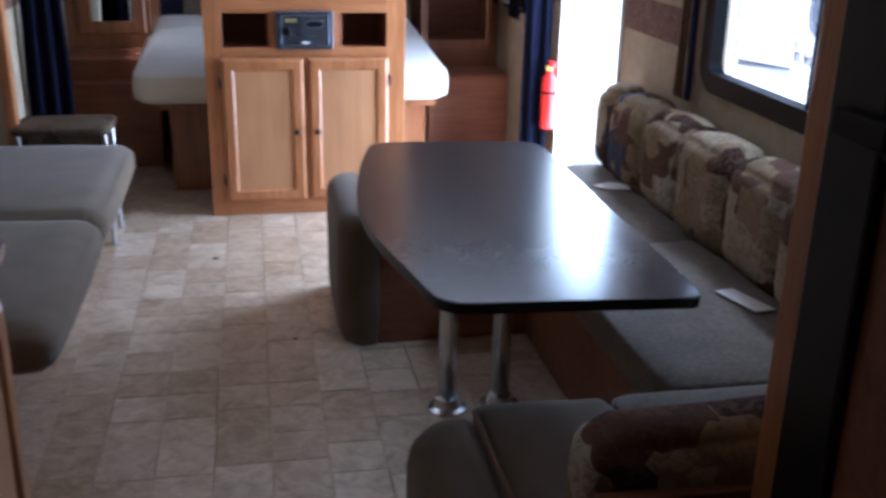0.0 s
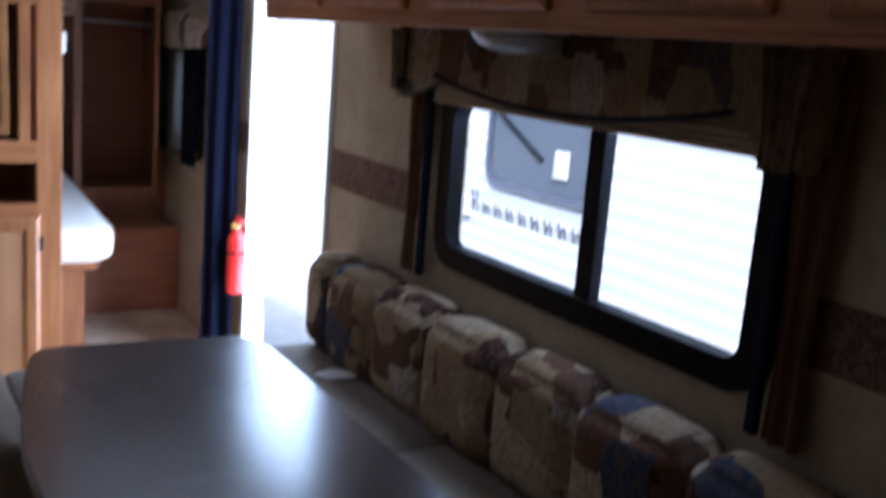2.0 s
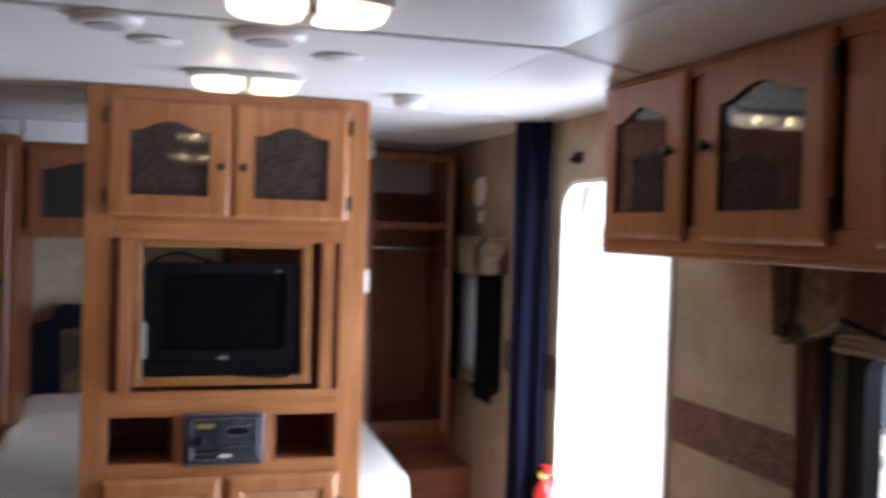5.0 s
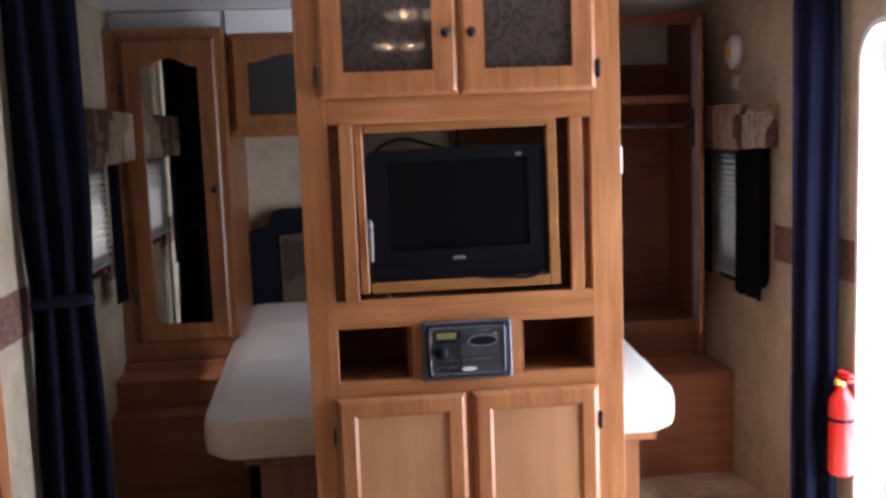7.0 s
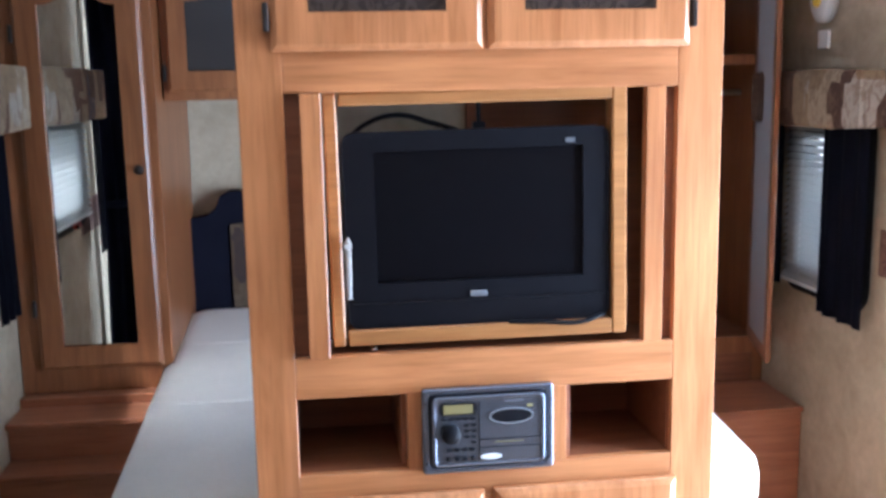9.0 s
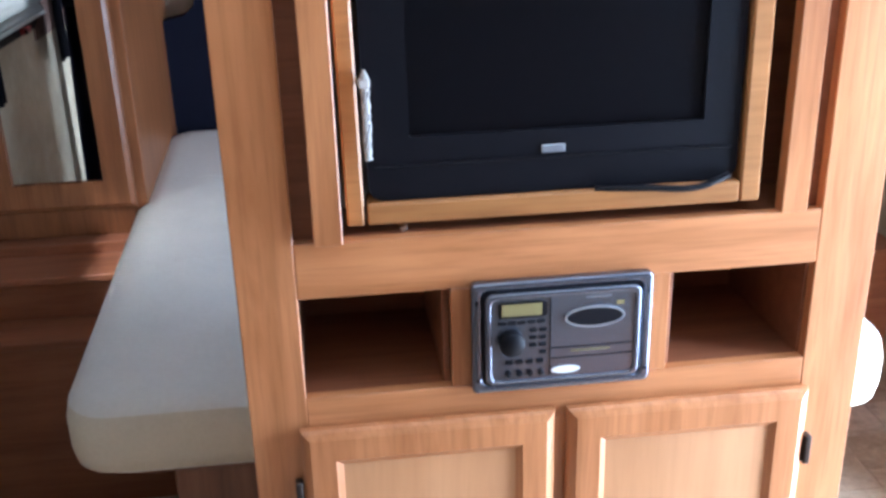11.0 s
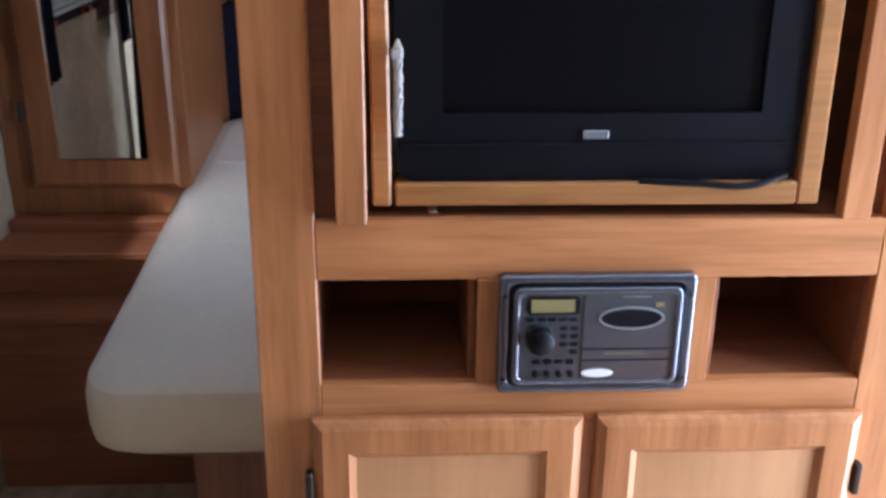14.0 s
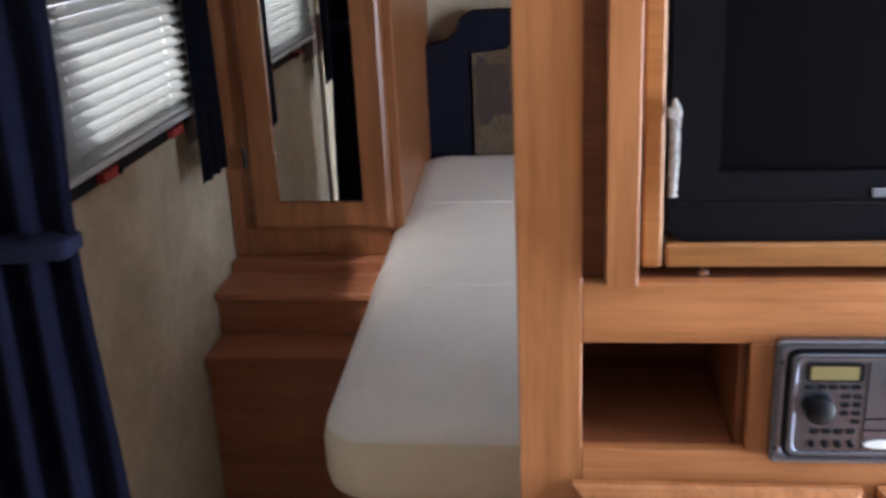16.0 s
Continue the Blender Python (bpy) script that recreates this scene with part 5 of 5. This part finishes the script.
part("frame", boxes((FX - 0.012, FX + 0.03, 0.630, 0.733, 0.10, CEIL - 0.05), (FX - 0.012, FX + 0.03, -0.08, 0.02, 0.10, CEIL - 0.05), (FX - 0.012, FX + 0.03, 0.02, 0.630, 0.10, 0.17), (FX - 0.012, FX + 0.03, 0.02, 0.630, 1.86, 1.93),
                        (FX - 0.012, FX + 0.03, 0.02, 0.630, 1.20, 1.26), bevel=0.006), black_edge, fr, "black plastic frame")
for za, zb in ((0.17, 1.20), (1.26, 1.86)):
    d = part("door", boxes((FX + 0.002, FX + 0.028, 0.02, 0.630, za, zb)), dark_wood, fr, "brown wood door panel")
part("hinge", boxes((FX - 0.03, FX - 0.011, 0.60, 0.70, 1.215, 1.245), bevel=0.004), black_plastic, fr)

for x, y, s in ((-0.285, 3.69, 0.011), (0.005, 2.86, 0.007)):
    tagged(part("debris", boxes((x - s, x + s, y - s * 0.5, y + s * 0.6, 0.0, 0.004), bevel=0.002), black_edge), "small dark scrap lying on the floor", "debris", "floor scraps")
part("piping", tube((0.320, 1.490, SEAT - 0.004), (0.320, 0.97, SEAT - 0.004), 0.006, 8), tail_brown, dn, "dark seam piping")

# ---- floor tiles, laid column by column ----
TILE, GAP = 0.152, 0.0016


def tile_mesh(length):
    a, c = (TILE - GAP) / 2, (length - GAP) / 2
    bm = bmesh.new()
    lo = [bm.verts.new(p) for p in ((-a, -c, -0.003), (a, -c, -0.003), (a, c, -0.003), (-a, c, -0.003))]
    e = 0.0009
    hi = [bm.verts.new(p) for p in ((-a + e, -c + e, 0), (a - e, -c + e, 0), (a - e, c - e, 0), (-a + e, c - e, 0))]
    bm.faces.new(hi)
    for i in range(4):
        bm.faces.new((lo[i], lo[(i + 1) % 4], hi[(i + 1) % 4], hi[i]))
    me = bpy.data.meshes.new("tile")
    bm.to_mesh(me)
    bm.free()
    me.materials.append(tile_mat)
    return me


tiles = {L: tile_mesh(L) for L in (0.152, 0.304)}
rng = random.Random(11)
rest = bmesh.new()
count = 0
x = -0.090 + TILE / 2 - 13 * TILE
while x < XR + 0.05:
    y = -1.36 + rng.choice((0.0, 0.076, 0.03, 0.11))
    while y < YF:
        L = rng.choice((0.152, 0.152, 0.152, 0.304))
        cy = y + L / 2
        if -0.62 < x < 0.75 and 1.15 < cy < 4.25 and count < 300:
            o = new("tile", tiles[L])
            o.parent, o.location = floor, (x, cy, 0)
            count += 1
        else:
            a, c = (TILE - GAP) / 2, (L - GAP) / 2
            vs = [rest.verts.new((x + sx * a, cy + sy * c, z)) for z in (-0.003, 0) for sx, sy in ((-1, -1), (1, -1), (1, 1), (-1, 1))]
            rest.faces.new(vs[4:])
            for i in range(4):
                rest.faces.new((vs[i], vs[(i + 1) % 4], vs[4 + (i + 1) % 4], vs[4 + i]))
        y += L
    x += TILE
rest_ob = part("tile_rest", rest, tile_mat, floor, "stone-patterned vinyl tiles")
tagged(rest_ob, "", "", "", "stuff")
